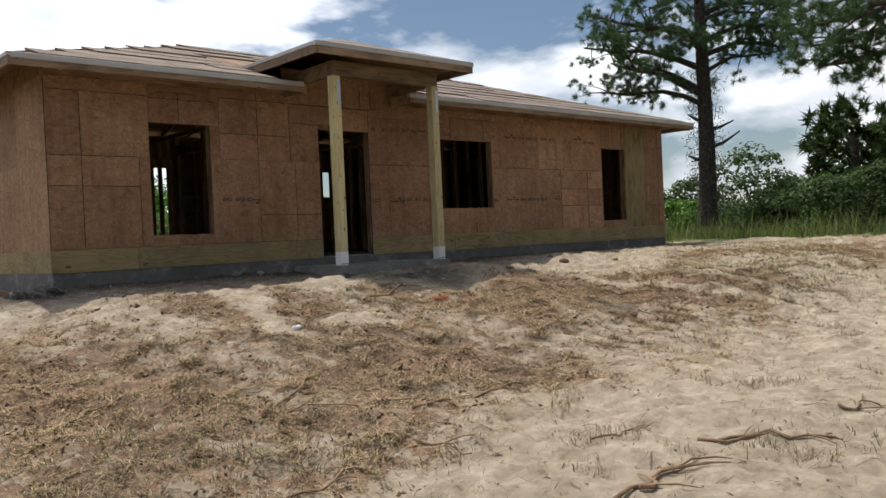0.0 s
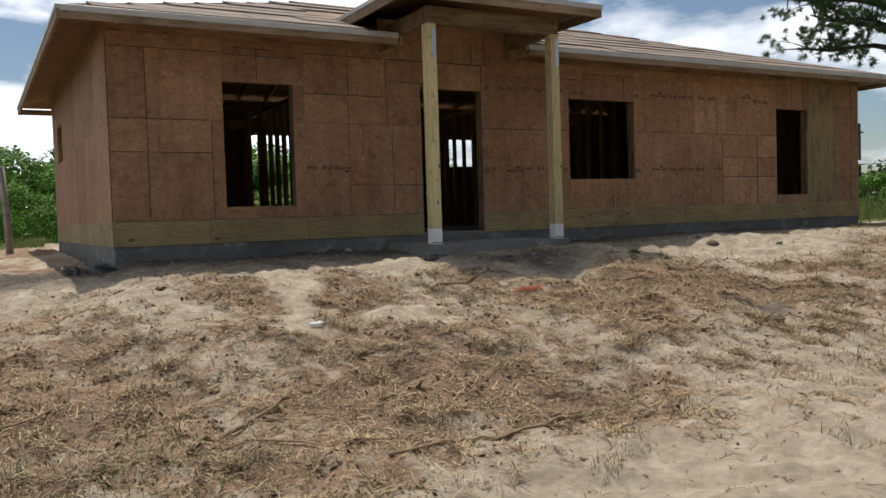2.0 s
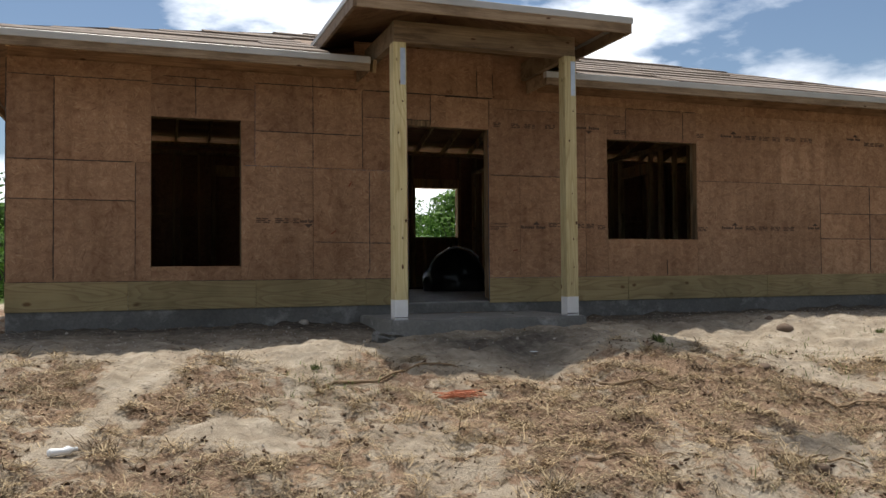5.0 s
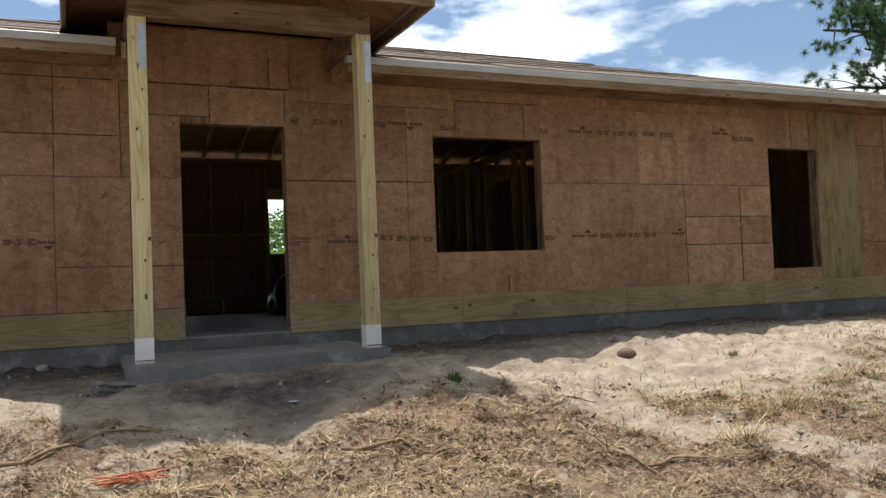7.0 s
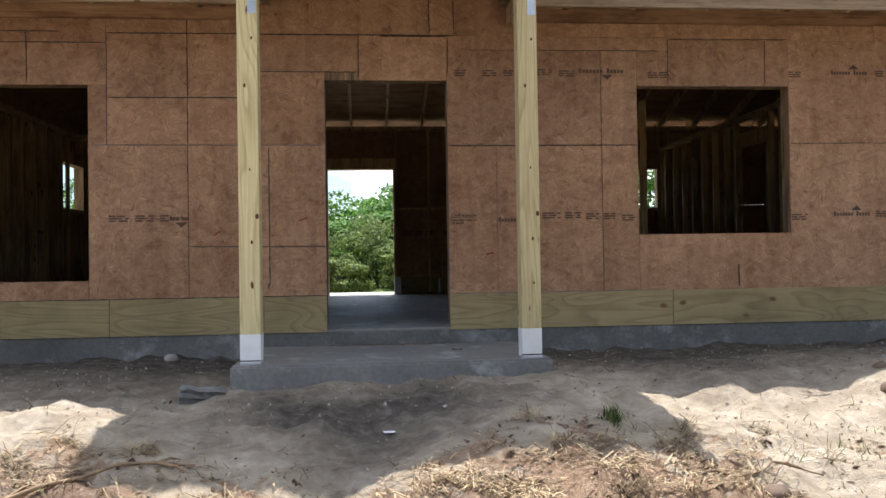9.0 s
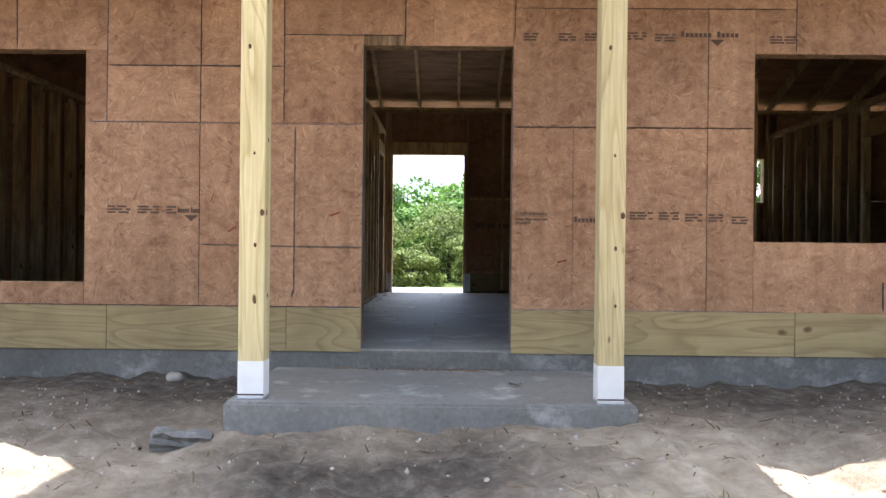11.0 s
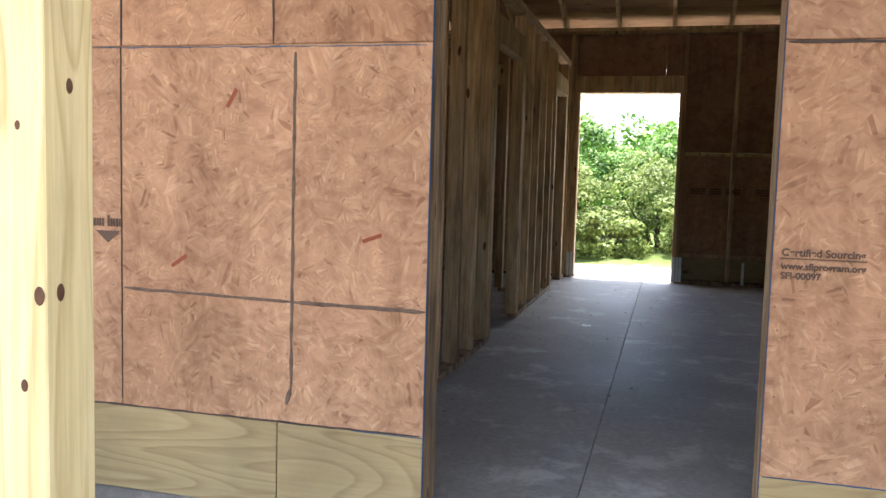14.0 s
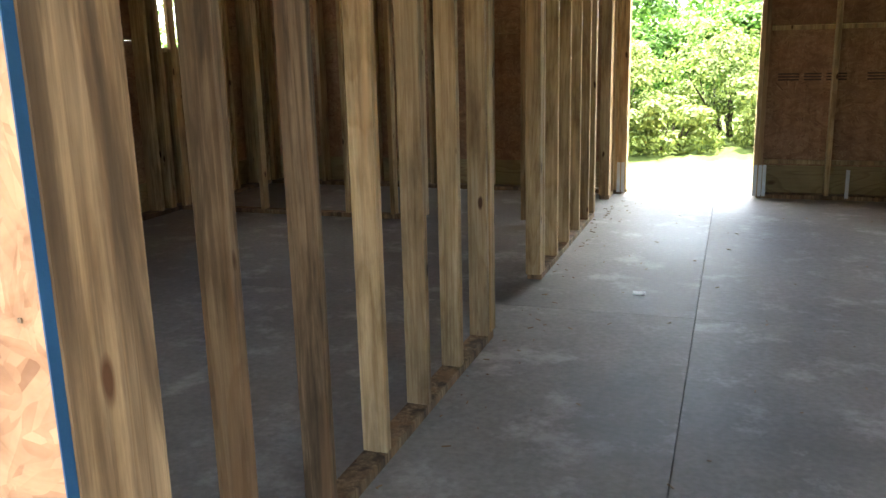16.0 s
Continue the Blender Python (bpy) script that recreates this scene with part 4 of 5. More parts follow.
# ---- porch posts ----
def porch_post(place):
    p = empty("porch_post", "yellow treated square post with white painted foot", "post", "porch posts", place=place)
    part_box = lambda nm, x0, x1, y0, y1, z0, z1, m, lab="": block(nm, x0, x1, y0, y1, z0, z1, m, p, lab, 0.004)
    part_box("shaft", -0.07, 0.07, -0.07, 0.07, 0.20, 2.86, POST)
    part_box("painted_foot", -0.0715, 0.0715, -0.0715, 0.0715, 0.012, 0.21, WHITE, "white painted foot")
    part_box("base_plate", -0.074, 0.074, -0.074, 0.074, 0.0, 0.012, STEEL, "steel base plate")
    for kx, ky, kz, r in ((0.055, -1, 1.017, 0.016), (0.018, -1, 0.84, 0.011), (0.02, -1, 0.53, 0.009), (-0.02, -1, 1.92, 0.012), (0.03, -1, 2.25, 0.01), (0.01, -1, 1.34, 0.008), (1, 0.0, 1.42, 0.013), (1, -0.03, 1.02, 0.015), (1, 0.01, 0.56, 0.012)):
        bm = bmesh.new()
        bmesh.ops.create_cone(bm, cap_ends=True, segments=12, radius1=r, radius2=r * 0.8, depth=0.002)
        kn = part("knot", bm, KNOT, p)
        kn.matrix_basis = pose(kx, -0.0705, kz, 90) @ Matrix.Diagonal((0.8, 1.25, 1, 1)) if ky == -1 else pose(0.0705, ky, kz, 0, 90) @ Matrix.Diagonal((1.25, 0.8, 1, 1))
    part_box("strap", 0.005, 0.06, -0.0735, -0.0705, 2.42, 2.80, STEEL, "galvanised strap")
    part_box("foot_band", -0.073, 0.073, -0.0735, -0.0718, 0.022, 0.030, SEAL, "dark line round the foot")
    return p


post = porch_post((-0.466, -1.172, -0.13))
copy_thing(post, pose(1.485, -1.20, -0.13))

# ---- printed stamps and dark flakes on the sheathing ----
stamps = empty("panel_stamp", "dark printed stamps on the OSB panels", "stamp", kind="structure")


def ink(x0, x1, z0, z1):
    block("ink_bar", x0, x1, -0.0042, -0.0030, z0, z1, INK, stamps, bevel=0)


def ink_rows(x0, x1, z, n=3, h=0.012, gap=0.02):
    """Unreadable printing as short bars in rows."""
    for r in range(n):
        x = x0
        while x < x1 - 0.02:
            w = min(random.uniform(0.03, 0.11), x1 - x)
            ink(x, x + w, z - r * gap - h, z - r * gap)
            x += w + random.uniform(0.012, 0.03)


def ink_logo(x0, x1, z, turned=False):
    """A maker's mark as a row of plain blocks with a triangle, upright or upside down."""
    n = 13
    d = (x1 - x0) / n
    for k in range(n):
        if k != 7:
            tall = 0.040 if k in (0, 8) else 0.028
            ink(x0 + k * d, x0 + (k + 0.74) * d, z - 0.016, z - 0.016 + tall)
    bm = bmesh.new()
    m, f = x0 + 0.62 * (x1 - x0), -1 if turned else 1
    vs = [bm.verts.new(v) for v in ((m - 0.05, -0.0040, z + f * 0.032), (m + 0.05, -0.0040, z + f * 0.032), (m, -0.0040, z + f * 0.075))]
    bm.faces.new(vs)
    part("ink_mark", bm, INK, stamps)


ink_logo(-1.28, -1.13, 0.945, True)
for x0, x1, z in ((-1.77, -1.61, 0.975), (-1.56, -1.41, 0.975), (-1.36, -1.29, 0.975), (1.84, 2.0, 0.965), (2.04, 2.18, 0.965), (2.22, 2.34, 0.955), (2.38, 2.48, 0.955), (2.54, 2.65, 0.94),
                  (1.10, 1.20, 2.19), (1.34, 1.46, 2.19), (1.52, 1.66, 2.19), (1.80, 1.94, 2.20), (2.0, 2.14, 2.19), (2.79, 2.98, 2.18), (4.87, 5.05, 2.20), (5.10, 5.28, 2.20), (5.33, 5.46, 2.20), (4.07, 4.22, 0.93),
                  (4.85, 5.02, 0.95), (5.07, 5.22, 0.95), (5.27, 5.44, 0.95), (5.49, 5.68, 0.95), (5.55, 5.75, 2.21), (5.82, 6.02, 2.21), (4.07, 4.2, 2.19), (6.98, 7.36, 2.20)):
    ink_rows(x0, x1, z)
for x0, x1, z, turned in ((1.46, 1.80, 0.905, False), (2.18, 2.58, 2.185, True), (4.46, 4.80, 2.18, False), (4.46, 4.80, 0.925, False), (6.66, 6.92, 2.235, False), (5.92, 6.13, 0.935, False)):
    ink_logo(x0, x1, z, turned)


def lettering(text, x, z, size):
    c = bpy.data.curves.new("stamp_text", "FONT")
    c.body, c.size, c.offset = text, size, 0.0009
    ob = new("stamp_text", c)
    me = bpy.data.meshes.new_from_object(ob.evaluated_get(bpy.context.evaluated_depsgraph_get()))
    bpy.data.objects.remove(ob)
    me.materials.append(INK)
    ob = new("stamp_text", me)
    ob.matrix_basis = pose(x, -0.0042, z, 90)
    ob.parent = stamps


for x0, x1 in ((0.95, 1.12), (1.16, 1.30), (1.34, 1.50), (1.66, 1.8), (1.85, 2.0)):
    for r in range(3):
        block("ink_bar", x0, x1, BACK - 0.0142, BACK - 0.0125, 1.08 - 0.025 * r, 1.093 - 0.025 * r, INK, stamps, bevel=0)
lettering("Certified Sourcing", 1.055, 0.938, 0.030)
lettering("www.sfiprogram.org", 1.055, 0.900, 0.027)
lettering("SFI-00097", 1.055, 0.872, 0.027)
ink(1.05, 1.28, 0.929, 0.932)
# smeared sealant lines that cross on the panel beside the door
SMEAR = plain_material("smeared_sealant", (0.10, 0.070, 0.052), 0.75, 0.35, 30.0)
for x0, z0, x1, z1, w in ((-0.472, 0.40, -0.470, 1.53, 0.015), (-0.472, 0.41, -0.488, 0.35, 0.019), (-1.12, 0.712, -0.47, 0.703, 0.013), (-0.47, 0.703, -0.003, 0.700, 0.016)):
    seam(x0, z0, x1, z1, w, SMEAR, "smeared dark sealant line")
FLAKE = plain_material("red_flake", (0.20, 0.055, 0.025), 0.8, 0.2)
for x, z, r in ((-0.19, 0.93, 20), (-0.90, 0.82, 35), (1.38, 0.62, 15), (-0.7, 1.38, 60)):
    f = new("wood_flake", box_mesh(0.07, 0.0015, 0.013, FLAKE, 0))
    f.matrix_basis = pose(x, -0.0035, z, 0, -r, 0)
    f.parent = front
# nail heads along the panel edges
NAIL = box_mesh(0.005, 0.002, 0.005, BROWN_STONE, 0.001)
for x in (-1.165, -0.49, -0.03, 1.06, 1.47, 1.88):
    for k in range(7):
        n = new("nail", NAIL)
        n.location = (x + random.uniform(-0.008, 0.008), -0.0035, 0.33 + 0.195 * k)
        n.parent = front


# ---- foliage ----
def leaf_cloud(name, centres, normals, sizes, material, parent=None, label="", slim=0.5, kind=""):
    """Many small leaves as one mesh: a folded diamond at each centre."""
    centres, normals, sizes = np.asarray(centres), np.asarray(normals), np.asarray(sizes)
    n = len(centres)
    t = np.random.normal(size=(n, 3))
    normals = normals / np.maximum(np.linalg.norm(normals, axis=1, keepdims=True), 1e-6)
    u = np.cross(normals, t)
    u /= np.maximum(np.linalg.norm(u, axis=1, keepdims=True), 1e-6)
    w = np.cross(normals, u)
    s = sizes[:, None]
    quad = np.stack([centres - u * s * 0.5, centres + w * s * 0.5 * slim + normals * s * 0.06, centres + u * s * 0.5, centres - w * s * 0.5 * slim + normals * s * 0.06], axis=1)
    me = bpy.data.meshes.new(name)
    me.vertices.add(4 * n)
    me.vertices.foreach_set("co", quad.reshape(-1).astype(np.float32))
    me.loops.add(4 * n)
    me.loops.foreach_set("vertex_index", np.arange(4 * n, dtype=np.int32))
    me.polygons.add(n)
    me.polygons.foreach_set("loop_start", np.arange(0, 4 * n, 4, dtype=np.int32))
    me.update(calc_edges=True)
    me.materials.append(material)
    ob = new(name, me)
    ob.parent = parent
    return tagged(ob, label, kind=kind)


def lumps(rx, ry, rz, count, size):
    """Centres and radii of leaf clumps that fill a lopsided crown."""
    out = []
    for _ in range(count):
        d = Vector(np.random.normal(size=3)).normalized()
        k = random.uniform(0.45, 1.0)
        out.append((Vector((d.x * rx * k, d.y * ry * k, d.z * rz * k)), size * random.uniform(0.6, 1.35)))
    return out


def crown(name, middle, radii, count, size, leaves, leaf, material, parent, label=""):
    pts, nor = [], []
    for c, r in lumps(*radii, count, size):
        k = max(3, int(leaves / count))
        d = np.random.normal(size=(k, 3))
        d /= np.linalg.norm(d, axis=1, keepdims=True)
        d[:, 2] = np.where(d[:, 2] < -0.35, -d[:, 2], d[:, 2])
        rad = r * np.random.uniform(0.72, 1.05, size=(k, 1))
        pts.append(np.array(middle + c) + d * rad * np.array([1, 1, 0.75]))
        nor.append(d + np.random.normal(scale=0.5, size=(k, 3)) + np.array([0, 0, 0.5]))
    pts, nor = np.concatenate(pts), np.concatenate(nor)
    return leaf_cloud(name, pts, nor, leaf * np.random.uniform(0.6, 1.3, len(pts)), material, parent, label)


def stems(base, height, spread, count, material, parent, thick=0.03):
    bm = bmesh.new()
    for _ in range(count):
        a = random.uniform(0, 6.28)
        tip = Vector((math.cos(a) * spread * random.random(), math.sin(a) * spread * random.random(), height * random.uniform(0.6, 1)))
        foot = Vector((math.cos(a) * spread * 0.12, math.sin(a) * spread * 0.12, -0.1))
        mid = foot.lerp(tip, 0.5) + Vector((random.uniform(-0.1, 0.1) * spread, random.uniform(-0.1, 0.1) * spread, 0))
        tube(bm, [foot, mid, tip], [thick, thick * 0.7, thick * 0.25], 5)
    return part("stem", bm, material, parent)


def shrub(x, y, w, h, material, label, leaves=4500, leaf=0.09, count=34, name="shrub", group="", deep=None):
    z = ground_height(x, y)
    s = empty(name, label, "tree" if name == "tree" else "shrub", group, place=(x, y, z))
    stems(Vector((0, 0, 0)), h * 0.8, w * 0.7, 9, BARK, s, 0.012 + 0.012 * h)
    d = deep or w
    crown("crown", Vector((0, 0, h * 0.52)), (w, d, h * 0.5), int(count * 0.7), 0.27 * (w * h) ** 0.5, leaves, leaf, material, s)
    # leaves down to the ground
    k = leaves // 4
    a, r = np.random.uniform(0, 6.28, k), np.random.uniform(0.3, 1, k) ** 0.5
    pts = np.stack([np.cos(a) * w * r, np.sin(a) * d * r, np.random.uniform(0, h * 0.35, k)], axis=1)
    leaf_cloud("low_leaves", pts, np.random.normal(size=(k, 3)) + np.array([0, 0, 0.6]), leaf * np.random.uniform(0.6, 1.3, k), material, s)
    return s


# pale scrub close behind the house
for x, y, w, h, m, n in ((-3.4, 13.2, 1.5, 1.9, LEAF, 6000), (-1.2, 12.6, 1.1, 1.35, PALE_LEAF, 9000), (0.5, 13.4, 1.2, 1.5, PALE_LEAF, 9000), (1.4, 12.0, 0.8, 0.9, PALE_LEAF, 7000), (2.6, 13.0, 1.3, 1.6, PALE_LEAF, 7000),
                         (-0.3, 11.8, 0.8, 0.7, PALE_LEAF, 7000), (4.8, 13.8, 1.5, 1.7, LEAF, 4500), (7.2, 13.5, 1.6, 1.6, PALE_LEAF, 4500), (-6.0, 14.5, 1.8, 1.9, LEAF, 4500), (10.0, 15, 1.8, 1.5, LEAF, 4000)):
    pale = m is PALE_LEAF
    shrub(x, y, w, h, m, "pale yellow-green feathery shrub behind the house" if pale else "bright green leafy shrub behind the house", n, 0.075 if pale else 0.10, 40, group="shrubs behind the house")
# denser trees behind them
for x, y, w, h in ((-16, 27, 4.0, 4.6), (-10.5, 25, 3.4, 3.8), (-6.2, 24, 2.8, 3.3), (-2.6, 22, 2.6, 3.1), (0.4, 23, 2.4, 2.8), (3.2, 22, 2.5, 3.0), (6.0, 25, 3.0, 3.4), (10.5, 27, 3.2, 3.0), (16, 30, 3.6, 3.2), (8.5, 19.5, 2.2, 4.0)):
    shrub(x, y, w, h, LEAF, "dense bright green tree in the scrub behind the house", 24000 if abs(x + 0.5) < 6 else 12000, 0.15, 44, "tree", "trees behind the house")
for x, y, w, h in ((-8, 40, 7, 5.2), (2, 42, 6.5, 4.8), (12, 44, 7, 4.6), (24, 46, 7, 4.2)):
    shrub(x, y, w, h, LEAF, "far green tree behind the house", 7000, 0.34, 50, "tree", "trees behind the house")
# belt to the side of the house
for k in range(15):
    a = radians(46 + 3.6 * k)
    r = 44 + 6 * ((k * 37) % 10) / 10 - (0 if k < 6 else 8)
    x, y = -7.9 + math.sin(a) * r, -11.6 + math.cos(a) * r
    h = (2.7, 3.1, 2.9, 3.3, 2.6)[k % 5] * (0.66 if k < 5 else 0.85 if k < 7 else 0.9)
    m, lab = ((LEAF, "green bushy tree in the belt of scrub"), (DARK_LEAF, "dark green bushy tree in the belt of scrub"), (PALE_LEAF, "pale green shrub in the belt of scrub"))[(k * 2) % 3 if k % 4 else 1]
    shrub(x, y, 2.6 + (k % 3) * 0.5, h, m, lab, 8500, 0.19, 46, "tree", "belt of scrub")
for k in range(7):
    a = radians(58.5 + 4.6 * k)
    x, y = -7.9 + math.sin(a) * 84, -11.6 + math.cos(a) * 84
    shrub(x, y, 5.0, 5.6 + 1.8 * (k % 2) + 0.4 * k, DARK_LEAF, "far dark green tree beyond the scrub", 5000, 0.42, 40, "tree", "far trees")
for x, y, w, h in ((21.5, 0.0, 2.3, 2.8), (23.6, -2.4, 2.2, 2.6), (24.5, 4.2, 2.0, 2.2)):
    shrub(x, y, w, h, DARK_LEAF, "dark green bush beside the palms", 9000, 0.15, 46, "shrub", "belt of scrub")
# left of the house
for x, y, w, h in ((-9.5, 15, 2.0, 2.5), (-13.5, 17, 2.6, 3.0), (-18, 14, 2.6, 2.8), (-22, 10, 3.0, 3.2)):
    shrub(x, y, w, h, LEAF, "green bushy tree beside the house", 5000, 0.15, 36, "tree", "trees beside the house")
# unseen trees added across the track, behind the walker, to cut the front sky light
for k in range(13):
    x = -34 + 5.4 * k
    y = -27 - 4 * ((k * 7) % 5) / 5
    shrub(x, y, 3.6, 6.0 + 1.5 * (k % 3), DARK_LEAF, "unseen dark green tree added to block sky light", 4000, 0.38, 36, "tree", "trees across the track")


def pine(x, y, h, trunk_r, limbs, label, lean=0.0):
    """A tall pine: tapered trunk, bent limbs, needles in brush-like tufts."""
    z = ground_height(x, y)
    t = empty("pine_tree", label, "tree", "pines", place=(x, y, z))
    path = [Vector((lean * (k / 10) ** 2 + 0.10 * math.sin(k * 0.9), 0.08 * math.cos(k * 0.7), -0.3 + h * k / 10)) for k in range(11)]
    bm = bmesh.new()
    tube(bm, path, [trunk_r * (1.25 if k == 0 else 1) * (1 - 0.075 * k) for k in range(11)], 12)
    part("trunk", bm, BARK, t, smooth=True)
    tufts = []
    for zl, ang, length, rise in limbs:
        length *= 0.79
        bm = bmesh.new()
        f = min(9.99, max(0, zl / h * 10))
        start = path[int(f)].lerp(path[int(f) + 1], f - int(f))
        out = Vector((math.cos(radians(ang)), math.sin(radians(ang)), 0))
        pts = [start]
        for k in range(1, 6):
            q = k / 5
            pts.append(start + out * length * q + Vector((random.uniform(-0.25, 0.25), random.uniform(-0.25, 0.25), rise * q + 0.3 * math.sin(q * 5))))
        tube(bm, pts, [0.11 * length / 4 * (1 - 0.16 * k) + 0.012 for k in range(6)], 6)
        for j in range(int(7 + length * 2.2)):
            q = random.uniform(0.35, 1.0)
            p = pts[min(4, int(q * 5))].lerp(pts[min(5, int(q * 5) + 1)], q * 5 - int(q * 5))
            d = Vector((random.gauss(0, 1), random.gauss(0, 1), random.gauss(0.1, 0.6))).normalized()
            tip = p + d * random.uniform(0.5, 1.4) * (0.6 + length / 7)
            tube(bm, [p, p.lerp(tip, 0.5) + Vector((0, 0, 0.08)), tip], [0.035, 0.024, 0.010], 4)
            for _ in range(6):
                tufts.append(tip + Vector((random.gauss(0, 0.27), random.gauss(0, 0.27), random.gauss(-0.04, 0.19))))
        part("limb", bm, BARK, t)
    n = 80
    base = np.repeat(np.array([tuple(p) for p in tufts]), n, axis=0)
    d = np.random.normal(size=(len(base), 3)) + np.array([0, 0, 0.25])
    d /= np.linalg.norm(d, axis=1, keepdims=True)
    ln = np.random.uniform(0.14, 0.30, (len(base), 1))
    side = np.cross(d, np.random.normal(size=d.shape))
    side /= np.linalg.norm(side, axis=1, keepdims=True)
    tri = np.stack([base - side * 0.009, base + side * 0.009, base + d * ln], axis=1)
    me = bpy.data.meshes.new("needles")
    m = len(base)
    me.vertices.add(3 * m)
    me.vertices.foreach_set("co", tri.reshape(-1).astype(np.float32))
    me.loops.add(3 * m)
    me.loops.foreach_set("vertex_index", np.arange(3 * m, dtype=np.int32))
    me.polygons.add(m)
    me.polygons.foreach_set("loop_start", np.arange(0, 3 * m, 3, dtype=np.int32))
    me.update(calc_edges=True)
    me.materials.append(NEEDLE)
    new("crown", me).parent = t
    return t


limbs_a = [(6.6, 145, 5.6, 1.0), (7.0, 160, 6.0, 1.6), (8.2, 140, 6.4, 1.4), (9.0, 155, 6.4, 1.6), (8.8, 318, 5.6, 0.6), (10.6, 320, 5.8, 0.6), (7.2, 130, 5.0, 1.9), (8.0, 320, 4.6, 1.2), (8.6, 200, 4.2, 0.8), (9.4, 300, 5.4, 0.6), (9.6, 120, 5.2, 1.0), (10.4, 20, 4.4, 1.2), (11.0, 170, 4.6, 1.4), (11.6, 330, 4.8, 1.0), (12.4, 110, 4.2, 1.2), (12.8, 250, 4.0, 1.0), (13.6, 290, 3.6, 1.2), (14.4, 150, 3.2, 1.2), (15.2, 30, 2.6, 1.2), (10.0, 270, 4.2, 0.4), (11.2, 80, 3.6, 0.8)]
PINE_A = pine(26.0, 8.1, 16.5, 0.46, limbs_a, "tall dark pine with vine-hung trunk and bare lower limbs")
limbs_b = [(4.6, 108, 4.2, 0.3), (5.2, 94, 4.2, 0.4), (5.9, 116, 4.2, 0.5), (6.6, 100, 4.1, 0.5), (7.3, 110, 3.9, 0.5), (8.0, 96, 3.7, 0.4), (5.6, 126, 3.9, 0.2), (8.7, 112, 3.5, 0.3), (3.9, 200, 4.6, 0.6), (4.8, 170, 4.8, 0.8), (5.6, 225, 4.4, 0.9), (6.6, 185, 4.4, 1.2), (7.4, 150, 4.0, 1.0), (8.2, 210, 3.6, 1.0), (6.0, 20, 3.6, 0.8), (7.5, 300, 3.6, 0.8), (9.2, 90, 3.0, 1.0), (10, 180, 2.6, 1.2)]
pine(14.6, -5.4, 12.0, 0.26, limbs_b, "near pine with drooping needle tufts")
VINE = leaf_material("dry_vine", (0.05, 0.045, 0.035), (0.17, 0.15, 0.11), 0.2)
# dead stubs and hanging vine on the trunk
bm = bmesh.new()
for zl, ang, ln, up in ((4.4, 310, 1.5, 0.7), (5.2, 320, 1.3, 0.4), (3.9, 140, 0.8, 0.2), (5.6, 160, 0.9, 0.3)):
    o = Vector((math.cos(radians(ang)), math.sin(radians(ang)), 0))
    tube(bm, [Vector((0, 0, zl)), Vector((0, 0, zl)) + o * ln * 0.5 + Vector((0, 0, up * 0.3)), Vector((0, 0, zl)) + o * ln + Vector((0, 0, up))], [0.10, 0.07, 0.03], 6)
part("dead_branch", bm, BARK, PINE_A)
k = 2000
a = np.random.uniform(0, 6.28, k)
r = 0.30 + np.abs(np.random.normal(0.0, 0.33, k))
zz = np.random.uniform(1.6, 8.0, k)
leaf_cloud("vine", np.stack([np.cos(a) * r, np.sin(a) * r, zz], axis=1), np.random.normal(size=(k, 3)) * np.array([1, 1, 0.2]), np.random.uniform(0.10, 0.34, k), VINE, PINE_A, "dry grey-brown hanging vine", 0.12)


def palm(x, y, h):
    z = ground_height(x, y)
    p = empty("palm_tree", "cabbage palm with a ragged fan-leaf crown", "palm", place=(x, y, z))
    bm = bmesh.new()
    tube(bm, [Vector((0, 0, -0.2)), Vector((0.1, 0, h * 0.5)), Vector((0, 0.05, h))], [0.22, 0.18, 0.17], 9)
    part("trunk", bm, BARK, p)
    pts, nor, siz = [], [], []
    for _ in range(75):
        d = Vector((random.gauss(0, 1), random.gauss(0, 1), random.gauss(0.15, 0.7))).normalized()
        c = Vector((0, 0, h)) + d * random.uniform(0.9, 1.5) + Vector((0, 0, -0.2))
        u = d.orthogonal().normalized()
        for j in range(28):
            e = (d + u * random.uniform(-1, 1) + Vector((0, 0, random.uniform(-0.5, 0.2)))).normalized()
            pts.append(c + e * 0.35)
            nor.append(e.cross(Vector((random.gauss(0, 1), random.gauss(0, 1), random.gauss(0, 1)))))
            siz.append(random.uniform(0.5, 0.9))
    leaf_cloud("crown", pts, nor, siz, DARK_LEAF, p, "", 0.12)


palm(25.2, 1.4, 4.3)
palm(29.0, 3.0, 3.6)


# ---- far house ----
far = empty("far_house", "far brown house with a pale grey metal roof", "house", place=(37.9, 26.3, -1.0))
far.rotation_euler = (0, 0, radians(-37))
block("wall", -5, 5, -3.4, 3.4, 0, 3.5, STUCCO, far)
bm = bmesh.new()
vs = [bm.verts.new(v) for v in ((-5.7, -4.1, 3.5), (5.7, -4.1, 3.5), (5.7, 4.1, 3.5), (-5.7, 4.1, 3.5), (-2.6, 0, 5.0), (2.6, 0, 5.0))]
for f in ((0, 1, 5, 4), (1, 2, 5), (2, 3, 4, 5), (3, 0, 4), (3, 2, 1, 0)):
    bm.faces.new([vs[i] for i in f])
part("roof", bm, TINROOF, far, "pale metal hip roof")
for x in (-3.4, -1.1, 1.3, 3.5):
    block("window", x - 0.45, x + 0.45, -3.43, -3.402, 1.2, 2.6, BLACK, far, "dark window pane", 0.004)
pole = empty("utility_pole", "thin dark utility pole behind the scrub", "pole", place=(43.0, 22.5, -1.0))
bm = bmesh.new()
tube(bm, [Vector((0, 0, -0.3)), Vector((0, 0, 6.2))], [0.11, 0.08], 8)
